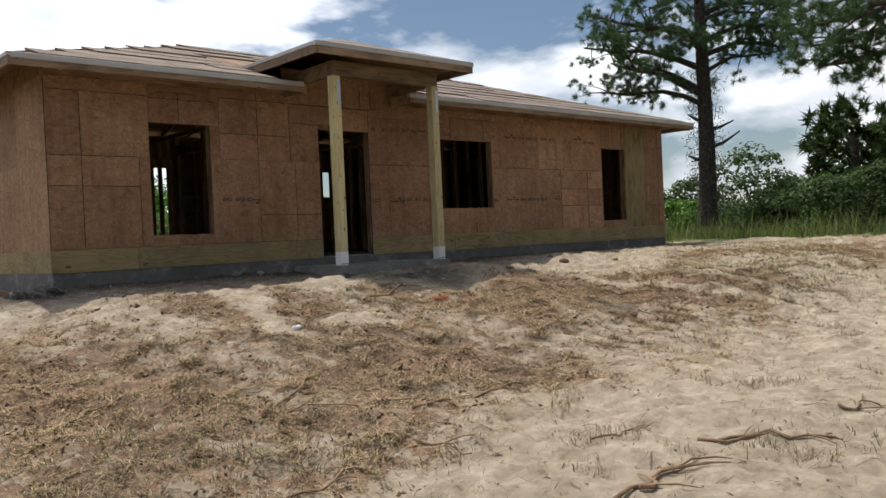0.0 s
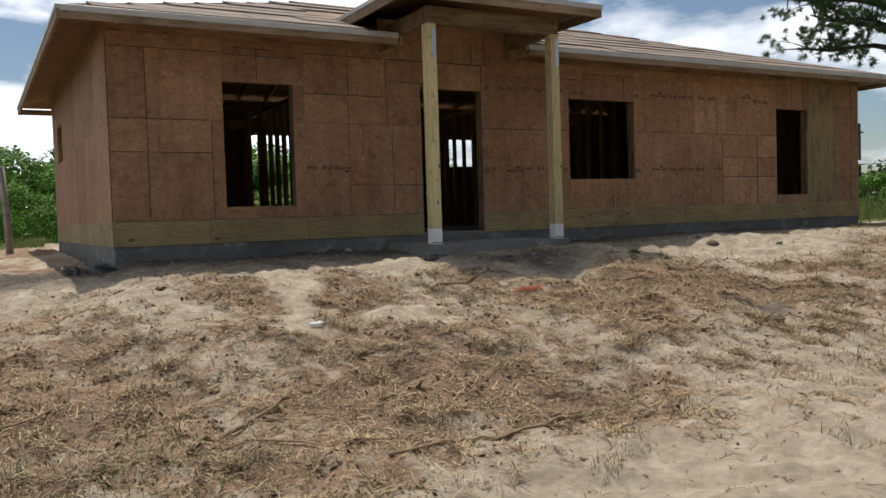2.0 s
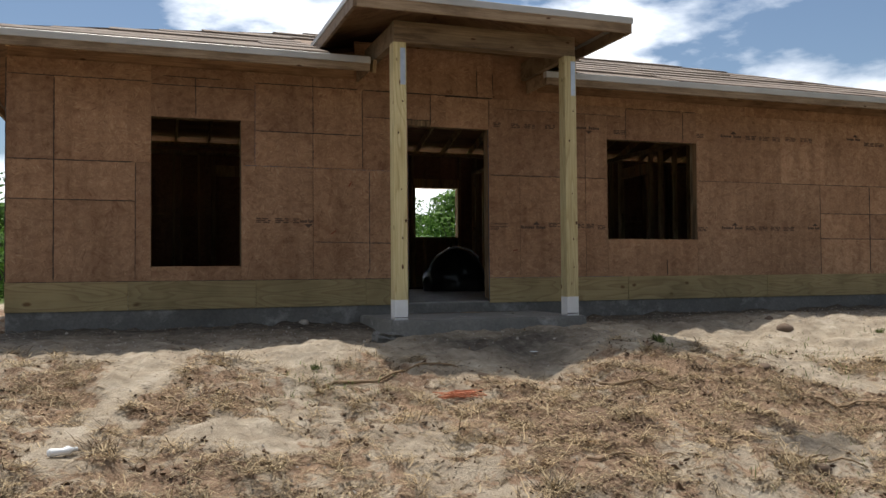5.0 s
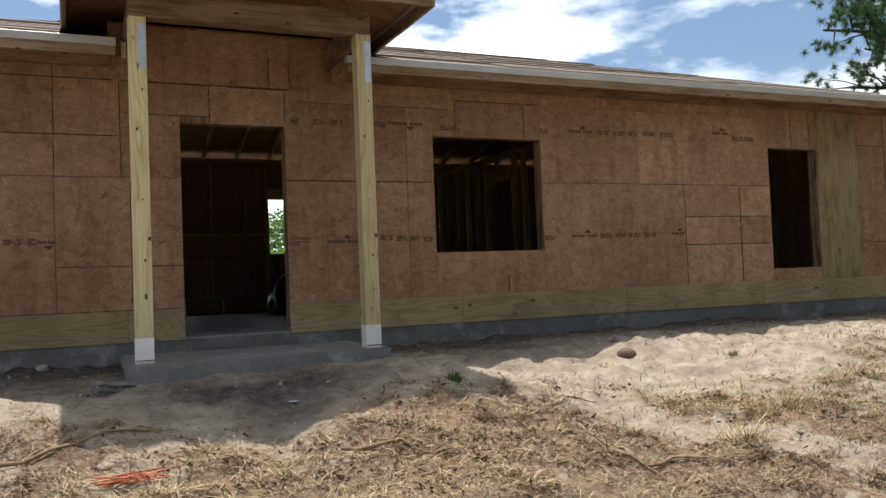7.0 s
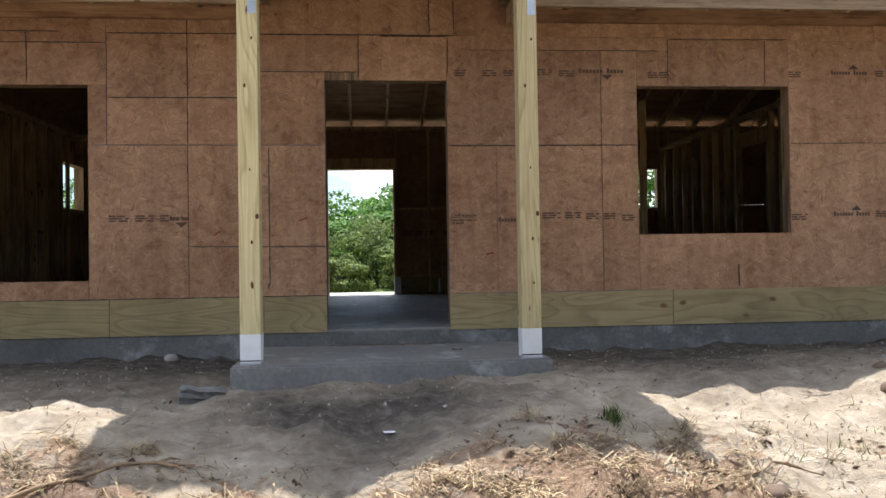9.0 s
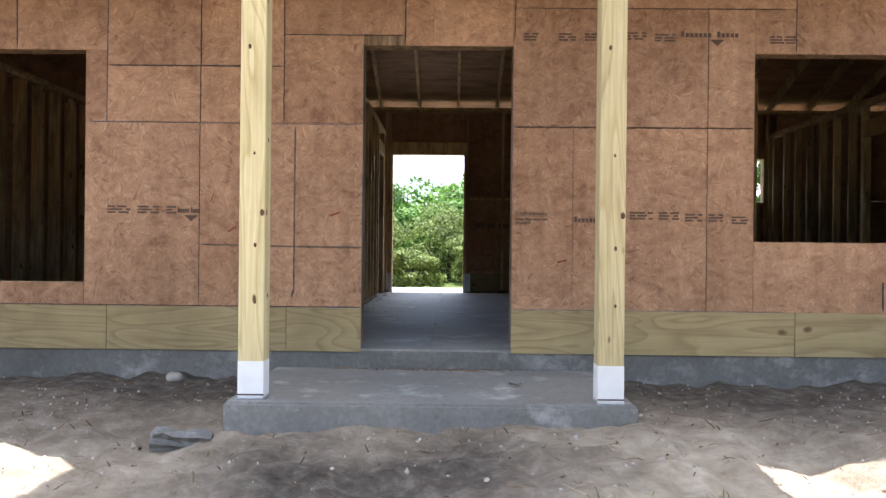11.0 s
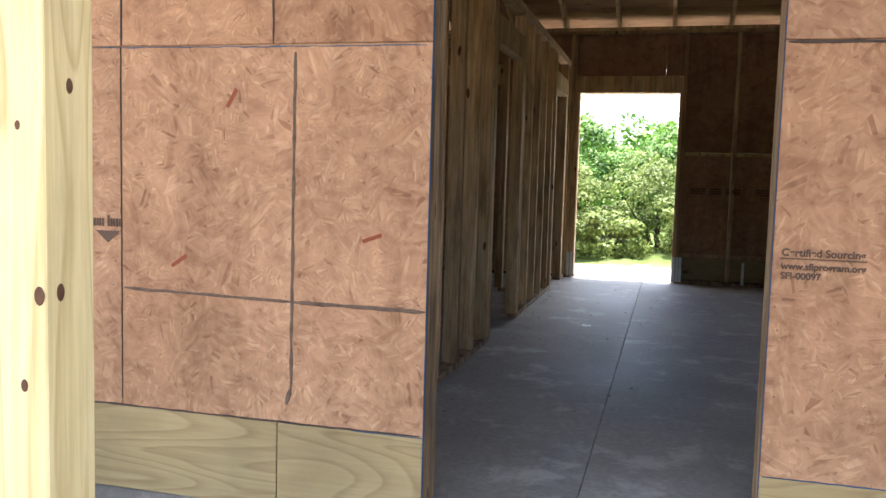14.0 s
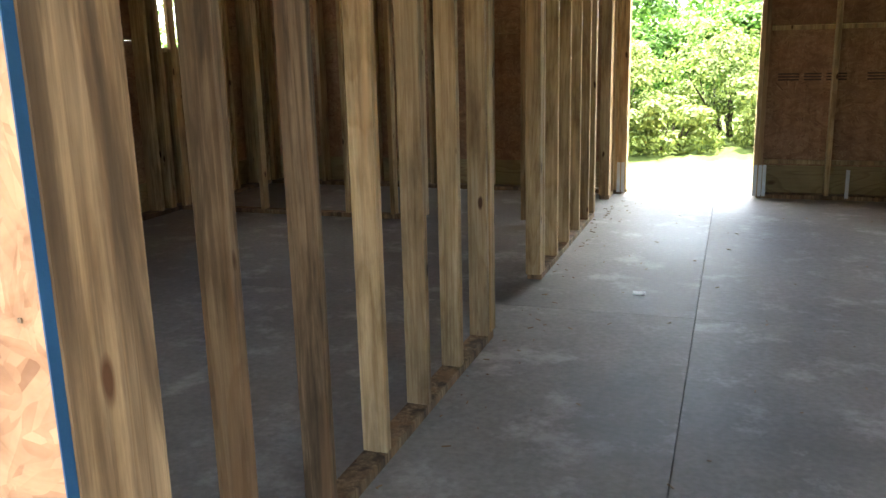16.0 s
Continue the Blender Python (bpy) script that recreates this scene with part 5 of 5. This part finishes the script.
part("shaft", bm, BARK, pole)
block("bracket", -0.5, 0.35, -0.04, 0.04, 5.6, 5.7, BARK, pole)


# ---- dark wrapped heap inside ----
heap = empty("wrapped_heap", "black plastic sheet bundled over a rounded heap", "plastic sheet", place=(2.62, 5.4, 0.0))
bm = bmesh.new()
bmesh.ops.create_icosphere(bm, subdivisions=5, radius=0.5)
for v in bm.verts:
    w = 1 + 0.14 * noise.noise(v.co * 2.6) + 0.07 * noise.noise(v.co * 7)
    v.co = Vector((v.co.x * 1.25 * w, v.co.y * 0.9 * w, max(0.0, v.co.z * 1.35 * w + 0.12)))
part("sheet", bm, BLACK, heap, smooth=True)
# white tube in place of the bright light along the sheet's top
bm = bmesh.new()
arc = [Vector((-0.60 * math.cos(a), -0.10, 0.16 + 0.66 * math.sin(a))) for a in [0.45 + 1.9 * k / 14 for k in range(15)]]
tube(bm, [p + Vector((random.gauss(0, 0.008), 0, random.gauss(0, 0.008))) for p in arc], [0.012 + 0.014 * random.random() for _ in arc], 7)
part("hem", bm, WHITE, heap, "white arc standing for the lit rim of the sheet", smooth=True)


# ---- ground cover ----
def scatter(n, x0, x1, y0, y1, keep):
    out = []
    while len(out) < n:
        x, y = random.uniform(x0, x1), random.uniform(y0, y1)
        if -4.35 < x < 10.1 and y > -0.05 or (-0.65 < x < 1.68 and y > -1.38):
            continue
        if random.random() < keep(x, y):
            out.append((x, y, ground_height(x, y)))
    return np.array(out)


def straw_field(name, n, box, keep, lo, hi, wide, tilt, material, label, category):
    """Thin stalks, lying or standing, as one mesh."""
    p = scatter(n, *box, keep)
    a = np.random.uniform(0, 6.28, n)
    e = np.abs(np.random.normal(0, tilt[1], n)) + tilt[0]
    d = np.stack([np.cos(a) * np.cos(e), np.sin(a) * np.cos(e), np.sin(e)], axis=1)
    ln = np.random.uniform(lo, hi, (n, 1)) * np.random.uniform(0.4, 1, (n, 1))
    side = np.stack([-np.sin(a), np.cos(a), np.random.uniform(-0.4, 0.4, n)], axis=1) * (wide * np.random.uniform(0.5, 1.3, (n, 1)))
    p[:, 2] += 0.004
    b = p + d * ln * 0.5 + np.array([0, 0, 1]) * ln * 0.08
    c = p + d * ln + np.array([0, 0, -1]) * ln * 0.05 * (np.cos(e)[:, None])
    quad = np.stack([p - side, p + side, b + side * 0.8, b - side * 0.8], axis=1)
    tip = np.stack([b - side * 0.8, b + side * 0.8, c + side * 0.2, c - side * 0.2], axis=1)
    co = np.concatenate([quad, tip], axis=1).reshape(-1)
    me = bpy.data.meshes.new(name)
    me.vertices.add(8 * n)
    me.vertices.foreach_set("co", co.astype(np.float32))
    me.loops.add(8 * n)
    me.loops.foreach_set("vertex_index", np.arange(8 * n, dtype=np.int32))
    me.polygons.add(2 * n)
    me.polygons.foreach_set("loop_start", np.arange(0, 8 * n, 4, dtype=np.int32))
    me.update(calc_edges=True)
    me.materials.append(material)
    return tagged(new(name, me), label, category, kind="stuff")


straw_field("straw_clumps", 52000, (-8, 8, -10, -1.6), lambda x, y: (1 if noise.noise((x * 4.3, y * 4.3, 11)) > 0.22 else 0.03) * max(0.0, litter_at(x, y) - 0.1) * 3, 0.07, 0.26, 0.0028, (0.02, 0.24), STRAW, "clumps of dry tan grass stalks on the sand", "straw")
straw_field("straw_litter", 60000, (-9, 9, -10.5, -1.2), lambda x, y: (1 if noise.noise((x * 2.7, y * 2.7, 31)) > -0.05 else 0.10) * max(0.0, litter_at(x, y) - 0.22) ** 1.3 * (4.0 if abs(x) < 5 else 2.2), 0.03, 0.17, 0.0029, (0.0, 0.18), STRAW, "dry brown straw litter lying on the sand", "straw")
DARKSTRAW = leaf_material("rotten_straw", (0.05, 0.03, 0.018), (0.25, 0.165, 0.10), 0.1)
straw_field("dark_litter", 28000, (-9, 9, -11, -0.3), lambda x, y: 0.06 + (1 if noise.noise((x * 3.4, y * 3.4, 17)) > 0.08 else 0.06) * 3 * max(0.0, litter_at(x, y) - 0.15), 0.015, 0.06, 0.006, (0.0, 0.3), DARKSTRAW, "dark rotten leaf litter scattered on the sand", "leaf litter")
GREEN_SPOTS = [(-5.6, -6.0, 0.9, 1.0), (-1.7, -3.3, 0.35, 0.7), (1.66, -2.62, 0.14, 1.0), (4.6, -5.3, 1.2, 0.8), (6.5, -5.0, 1.8, 0.8), (-4.8, -7.0, 0.7, 0.5), (1.2, -6.1, 0.6, 0.5), (-1.9, -10.0, 0.7, 0.5), (3.0, -3.2, 0.6, 0.4), (8.5, -3.5, 1.6, 0.7)]
straw_field("weed_tufts", 13000, (-8, 11, -11, -1.4), lambda x, y: sum(w * math.exp(-((x - a) ** 2 + (y - b) ** 2) / (r * r)) for a, b, r, w in GREEN_SPOTS) * (0.4 + 0.9 * max(0, noise.noise((x * 3, y * 3, 6)))), 0.03, 0.11, 0.003, (0.5, 0.4), GRASS, "thin green weeds growing through the litter", "weeds")
straw_field("rear_grass", 16000, (-5, 8, 9.5, 14), lambda x, y: min(1, max(0, (y - 9.3) / 0.8)), 0.05, 0.22, 0.005, (0.8, 0.4), GRASS, "short bright grass behind the house", "grass")
straw_field("tall_grass", 42000, (10.8, 34, -14, 18), lambda x, y: (0.25 + 0.75 * min(1, max(0, (x - 14) / 8))) * grass_at(x, y), 0.4, 1.15, 0.012, (0.95, 0.3), GRASS, "tall wild grass beside the sandy lot", "grass")
straw_field("left_grass", 9000, (-20, -7.2, 0, 16), lambda x, y: grass_at(x, y), 0.3, 0.8, 0.012, (0.95, 0.3), GRASS, "wild grass beside the house", "grass")

DEADGRASS = leaf_material("dead_grass", (0.10, 0.075, 0.04), (0.34, 0.27, 0.15), 0.2)
straw_field("sparse_grass", 7000, (-7, 3, -11, -6.3), lambda x, y: 0.02 + (1 if noise.noise((x * 2.3, y * 2.3, 21)) > 0.33 else 0), 0.03, 0.13, 0.0022, (0.35, 0.5), DEADGRASS, "sparse dead grass standing in the bare sand", "grass")
straw_field("twig_litter", 2600, (-6, 8, -9.5, -0.1), lambda x, y: 0.5 + 0.5 * shaded_soil_at(x, y), 0.06, 0.26, 0.004, (0.0, 0.1), DARKSTRAW, "thin dark twigs scattered on the dirt", "twigs")

# pale rubble near the foundation and over the lot
bm = bmesh.new()
for x, y, z in scatter(2400, -6, 8, -7, -0.02, lambda x, y: 0.25 + 0.75 * math.exp(-((y + 1.2) / 1.2) ** 2)):
    r = random.uniform(0.003, 0.0105) * (2.0 if random.random() < 0.06 else 1)
    m = Matrix.Translation((x, y, z + r * 0.3)) @ Euler((random.random() * 6, random.random() * 6, random.random() * 6)).to_matrix().to_4x4() @ Matrix.Diagonal((r * 1.3, r, r * 0.7, 1))
    vs = [bm.verts.new(m @ Vector(c)) for c in ((1, 0, 0), (-1, 0.1, 0), (0, 1, 0.1), (0.1, -1, 0), (0, 0, 1), (0, 0.1, -1))]
    for f in ((0, 2, 4), (2, 1, 4), (1, 3, 4), (3, 0, 4), (2, 0, 5), (1, 2, 5), (3, 1, 5), (0, 3, 5)):
        bm.faces.new([vs[i] for i in f])
RUBBLE = plain_material("shell_rubble", (0.40, 0.36, 0.315), 0.9, 0.4, 3.0)
tagged(part("rubble", bm, RUBBLE), "small pale shell and stone rubble in the sand", "rubble", kind="stuff")

# dark clods of mulch in patches over the litter
bm = bmesh.new()
for x, y, z in scatter(2600, -6.5, 7, -8.5, -1.3, lambda x, y: (1 if noise.noise((x * 3.4, y * 3.4, 17)) > 0.10 else 0.05) * max(0.0, litter_at(x, y) - 0.1) * 2):
    r = random.uniform(0.005, 0.019) * (1.8 if random.random() < 0.04 else 1)
    m = Matrix.Translation((x, y, z + r * 0.2)) @ Euler((random.random(), random.random(), random.random() * 6)).to_matrix().to_4x4() @ Matrix.Diagonal((r * 1.7, r, r * 0.6, 1))
    vs = [bm.verts.new(m @ Vector(q)) for q in ((1, 0.2, 0), (-1, 0.1, 0), (0.1, 1, 0.1), (0.1, -1, 0), (0.2, 0, 1), (0, 0.1, -1))]
    for f in ((0, 2, 4), (2, 1, 4), (1, 3, 4), (3, 0, 4), (2, 0, 5), (1, 2, 5), (3, 1, 5), (0, 3, 5)):
        bm.faces.new([vs[i] for i in f])
MULCH = plain_material("dark_mulch", (0.13, 0.085, 0.055), 0.95, 0.45, 5.0)
tagged(part("mulch_clods", bm, MULCH), "dark brown clods of mulch in the dirt", "mulch", kind="stuff")


def fallen_stick(a, b, r, label="dry broken stick lying on the sand", forks=3, lift=0.0):
    a, b = Vector(a), Vector(b)
    n = 9
    bm = bmesh.new()
    side = Vector((-(b - a).y, (b - a).x)).normalized()
    pts = []
    for k in range(n):
        q = a.lerp(b, k / (n - 1)) + side * 0.04 * math.sin(k * 1.3 + a.x * 7)
        pts.append(Vector((q.x, q.y, ground_height(q.x, q.y) + r + 0.006 + lift * math.sin(k / (n - 1) * math.pi))))
    s = empty("fallen_stick", label, "stick", "fallen sticks", place=pts[0])
    tube(bm, [p - pts[0] for p in pts], [r * (1 - 0.07 * k) for k in range(n)], 7)
    part("shaft", bm, TWIG, s, smooth=True)
    for j in range(forks):
        k = random.randrange(2, n - 1)
        d = (pts[k] - pts[k - 1]).normalized() + Vector((side.x, side.y, 0)) * random.choice((-0.9, 0.9))
        ln = random.uniform(0.08, 0.22)
        tip = pts[k] + d * ln
        tip.z = ground_height(tip.x, tip.y) + r * 0.6 + 0.01
        bm = bmesh.new()
        tube(bm, [pts[k] - pts[0], pts[k].lerp(tip, 0.6) - pts[0] + Vector((0, 0, 0.012)), tip - pts[0]], [r * 0.6, r * 0.45, r * 0.2], 5)
        part("twig", bm, TWIG, s)
    return s


for a, b, r in (((-4.80, -6.15), (-3.95, -5.58), 0.018), ((-3.85, -6.72), (-2.26, -6.44), 0.016), ((-5.95, -5.28), (-5.35, -5.0), 0.012), ((0.45, -3.60), (1.12, -3.85), 0.013), ((-1.75, -3.42), (-0.52, -2.88), 0.015),
                ((-4.22, -8.90), (-3.42, -8.85), 0.014), ((-4.1, -8.96), (-3.55, -8.78), 0.016), ((-3.0, -8.62), (-2.35, -9.3), 0.014), ((-2.95, -8.7), (-2.4, -9.25), 0.010), ((-1.55, -8.95), (-1.28, -9.12), 0.012),
                ((-5.5, -7.37), (-4.75, -7.42), 0.013), ((-4.3, -7.28), (-4.18, -7.75), 0.010), ((-4.6, -6.2), (-3.5, -6.6), 0.008), ((2.0, -4.2), (2.6, -4.5), 0.012), ((0.8, -5.1), (1.3, -5.4), 0.012), ((-0.4, -4.9), (0.2, -5.0), 0.008), ((1.9, -3.3), (2.5, -3.2), 0.008), ((-2.8, -3.3), (-2.6, -3.9), 0.009), ((-3.4, -8.1), (-2.9, -8.2), 0.008)):
    fallen_stick(a, b, r)


def stone(x, y, r, label, material=STONE, z=None, flat=0.72):
    bm = bmesh.new()
    bmesh.ops.create_icosphere(bm, subdivisions=2, radius=r)
    for v in bm.verts:
        v.co *= 1 + 0.35 * noise.noise(v.co / r * 1.3 + Vector((x, y, 0)))
        v.co.z *= flat
    ob = part("stone", bm, material, smooth=True)
    ob.location = (x, y, (ground_height(x, y) if z is None else z) + r * 0.12)
    return tagged(ob, label, "stone", "loose stones")


stone(3.66, -2.05, 0.095, "grey-brown stone lying on the sand", BROWN_STONE)
stone(3.86, -1.58, 0.055, "small dark stone lying on the sand", BROWN_STONE)
stone(2.15, -3.5, 0.06, "small brown stone lying on the sand", BROWN_STONE)
stone(-1.26, -0.11, 0.062, "pale grey stone against the foundation")
bm = bmesh.new()
bmesh.ops.create_cube(bm, size=1)
bmesh.ops.subdivide_edges(bm, edges=bm.edges[:], cuts=4, use_grid_fill=True)
for v in bm.verts:
    v.co = Vector((v.co.x * 0.27, v.co.y * 0.12, v.co.z * 0.08)) + 0.025 * noise.noise_vector(v.co * 2.3) + 0.012 * noise.noise_vector(v.co * 7)
chunk = part("concrete_chunk", bm, CONCRETE)
chunk.matrix_basis = pose(-0.72, -1.62, ground_height(-0.72, -1.62) + 0.025, 4, 6, 12)
tagged(chunk, "dark broken chunk lying in the dirt by the porch", "rubble")


def blades(name, x, y, n, reach, lean, wide, material, label, category, z=None):
    """A tuft or heap of stalks that spread from one spot."""
    z = ground_height(x, y) if z is None else z
    t = empty(name, label, category, place=(x, y, z))
    bm = bmesh.new()
    for _ in range(n):
        a, e = random.uniform(0, 6.28), random.uniform(*lean)
        o = Vector((random.gauss(0, 0.3), random.gauss(0, 0.3), 0)) * reach
        d = Vector((math.cos(a) * math.cos(e), math.sin(a) * math.cos(e), math.sin(e)))
        s = Vector((-math.sin(a), math.cos(a), 0)) * wide
        ln = reach * random.uniform(0.5, 1.2)
        m = o + d * ln * 0.6
        tip = o + d * ln - Vector((0, 0, 0.12 * ln))
        tip.z, m.z = max(0.004, tip.z), max(0.006, m.z)
        vs = [bm.verts.new(q) for q in (o - s, o + s, m + s * 0.8, m - s * 0.8, tip)]
        bm.faces.new(vs[:4])
        bm.faces.new((vs[3], vs[2], vs[4]))
    part("tuft", bm, material, t)
    return t


for x, y, n, r in ((1.66, -2.62, 110, 0.10), (-1.69, -3.0, 40, 0.07), (4.4, -2.6, 50, 0.08), (-1.9, -9.9, 60, 0.10), (-1.4, -10.1, 60, 0.09)):
    blades("weed_tuft", x, y, n, r, (0.5, 1.4), 0.003, WEED, "small green weed tuft growing in the dirt", "weeds")
for x, y, n, r in ((-1.04, -5.51, 150, 0.24), (-0.80, -5.30, 120, 0.20), (0.85, -5.25, 120, 0.20), (-3.2, -4.3, 90, 0.16), (-2.2, -5.2, 110, 0.18), (0.2, -4.4, 110, 0.18), (2.9, -4.3, 140, 0.24), (3.6, -4.0, 140, 0.24), (-4.6, -4.6, 110, 0.18), (1.5, -3.4, 90, 0.16), (-0.1, -6.2, 90, 0.16), (4.8, -3.6, 120, 0.22)):
    blades("straw_heap", x, y, n, r, (0.02, 0.8), 0.0035, STRAW if n > 100 else DARKSTRAW, "small heap of dry grass stalks on the sand", "straw heap")
SCRAP = plain_material("white_scrap", (0.72, 0.74, 0.78), 0.6, 0.1)
TEAL = plain_material("teal_plastic", (0.03, 0.15, 0.13), 0.5, 0.2)


def scrap(x, y, z, size, material, label):
    bm = bmesh.new()
    bmesh.ops.create_grid(bm, x_segments=7, y_segments=7, size=size)
    for v in bm.verts:
        v.co += Vector((0, 0, size * 0.14 * abs(noise.noise(v.co / size * 1.4 + Vector((x, y, 2)))) + 0.004))
    bmesh.ops.solidify(bm, geom=bm.faces[:], thickness=0.0015)
    ob = part("plastic_scrap", bm, material)
    ob.matrix_basis = pose(x, y, z, 0, 0, 40 * x)
    return tagged(ob, label, "scrap")


scrap(0.45, -2.42, ground_height(0.45, -2.42) + 0.01, 0.03, SCRAP, "crumpled white plastic scrap in the dirt")
scrap(0.15, 4.04, 0.002, 0.035, SCRAP, "small white paper scrap on the slab floor")
scrap(-0.62, 1.12, 0.002, 0.14, TEAL, "folded teal plastic sheet between the studs")
stone(1.0, -5.35, 0.05, "dark stone in the straw litter", BROWN_STONE)
def rough_lump(x, y, sx, sy, sz, turn, label):
    bm = bmesh.new()
    bmesh.ops.create_cube(bm, size=1)
    bmesh.ops.subdivide_edges(bm, edges=bm.edges[:], cuts=3, use_grid_fill=True)
    for v in bm.verts:
        v.co = Vector((v.co.x * sx, v.co.y * sy, v.co.z * sz)) + 0.05 * noise.noise_vector(v.co * 2.1 + Vector((x * 9, 0, 0))) + 0.02 * noise.noise_vector(v.co * 6)
    ob = part("concrete_lump", bm, CONCRETE)
    ob.matrix_basis = pose(x, y, ground_height(x, y) + sz * 0.25, 5, 8, turn)
    return tagged(ob, label, "rubble", "loose concrete")


rough_lump(-4.5, -0.6, 0.26, 0.20, 0.13, 30, "broken grey concrete lump at the house corner")
rough_lump(-4.78, -0.35, 0.20, 0.15, 0.10, 70, "small broken concrete lump at the house corner")

leaner = empty("leaning_post", "pale weathered post leaning beside the house", "post", place=(-5.13, 7.39, ground_height(-5.13, 7.39)))
bm = bmesh.new()
tube(bm, [Vector((0, 0, -0.1)), Vector((-0.03, 0, 0.8)), Vector((-0.09, 0, 1.75))], [0.07, 0.066, 0.06], 10)
part("shaft", bm, STONE, leaner, smooth=True)

twine = empty("twine_bundle", "tangled orange twine lying in the litter", "twine", place=(-0.74, -3.60, ground_height(-0.74, -3.60)))
bm = bmesh.new()
for _ in range(16):
    p = [Vector((random.uniform(-0.22, 0.22), random.uniform(-0.10, 0.10), random.uniform(0.005, 0.05))) for _ in range(4)]
    tube(bm, p, [0.004] * 4, 4)
part("strand", bm, RED, twine)

bottle = empty("plastic_bottle", "crushed clear-white plastic bottle on the litter", "bottle", place=(-3.36, -4.43, ground_height(-3.36, -4.43) + 0.035))
bottle.rotation_euler, bottle.scale = (0, 0, 0.5), (0.7, 0.7, 0.7)
bm = bmesh.new()
tube(bm, [Vector((-0.11, 0, 0)), Vector((-0.09, 0, 0)), Vector((0.0, 0.0, -0.006)), Vector((0.05, 0, 0)), Vector((0.085, 0, 0)), Vector((0.10, 0, 0))], [0.026, 0.034, 0.027, 0.034, 0.015, 0.013], 12)
part("body", bm, WHITE, bottle, smooth=True)
bm = bmesh.new()
tube(bm, [Vector((0.10, 0, 0)), Vector((0.118, 0, 0))], [0.015, 0.015], 12)
part("cap", bm, WHITE, bottle)

leaf_thing = empty("dead_leaf", "curled dark leaf lying on the porch slab", "leaf", place=(1.0, -0.73, -0.128))
leaf_cloud("blade", [(0, 0, 0.012), (0.03, 0.01, 0.01)], [(0.2, 0, 1), (-0.3, 0.2, 1)], [0.12, 0.10], BARK, leaf_thing)
litter_in = empty("floor_debris", "small wood scraps and dust on the slab floor", "debris", kind="stuff")
bm = bmesh.new()
for _ in range(150):
    x, y = random.uniform(-0.4, 2.6), random.uniform(1.2, 7.1)
    if random.random() < 0.5:
        x = -0.42 + abs(random.gauss(0, 0.12))
    m = Matrix.Translation((x, y, 0.003)) @ Euler((0, 0, random.random() * 6)).to_matrix().to_4x4() @ Matrix.Diagonal((random.uniform(0.005, 0.035), 0.004, 0.003, 1))
    bmesh.ops.create_cube(bm, size=1, matrix=m)
part("scrap", bm, TWIG, litter_in)

# dirt and bits swept along the foot of the door step
sweepings = empty("step_sweepings", "dark dirt and chips along the door step", "debris", kind="stuff")
bm = bmesh.new()
for _ in range(320):
    x, y = random.gauss(0.52, 0.30), -0.02 - abs(random.gauss(0, 0.045))
    if -0.4 < x < 1.5:
        m = Matrix.Translation((x, y, -0.1285)) @ Euler((0, 0, random.random() * 6)).to_matrix().to_4x4() @ Matrix.Diagonal((random.uniform(0.004, 0.022), random.uniform(0.003, 0.006), 0.003, 1))
        bmesh.ops.create_cube(bm, size=1, matrix=m)
part("chips", bm, MULCH, sweepings)
for a, b in (((0.62, -0.10), (0.86, -0.17)), ((-0.18, -0.06), (-0.02, -0.05))):
    chip = empty("wood_chip", "dry splinter of wood lying on the porch slab", "wood chip", place=(a[0], a[1], -0.1295))
    bm = bmesh.new()
    d = Vector((b[0] - a[0], b[1] - a[1], 0))
    tube(bm, [Vector((0, 0, 0.004)), d * 0.5 + Vector((0, 0.006, 0.005)), d + Vector((0, 0, 0.004))], [0.004, 0.005, 0.002], 5)
    part("shaft", bm, TWIG, chip)
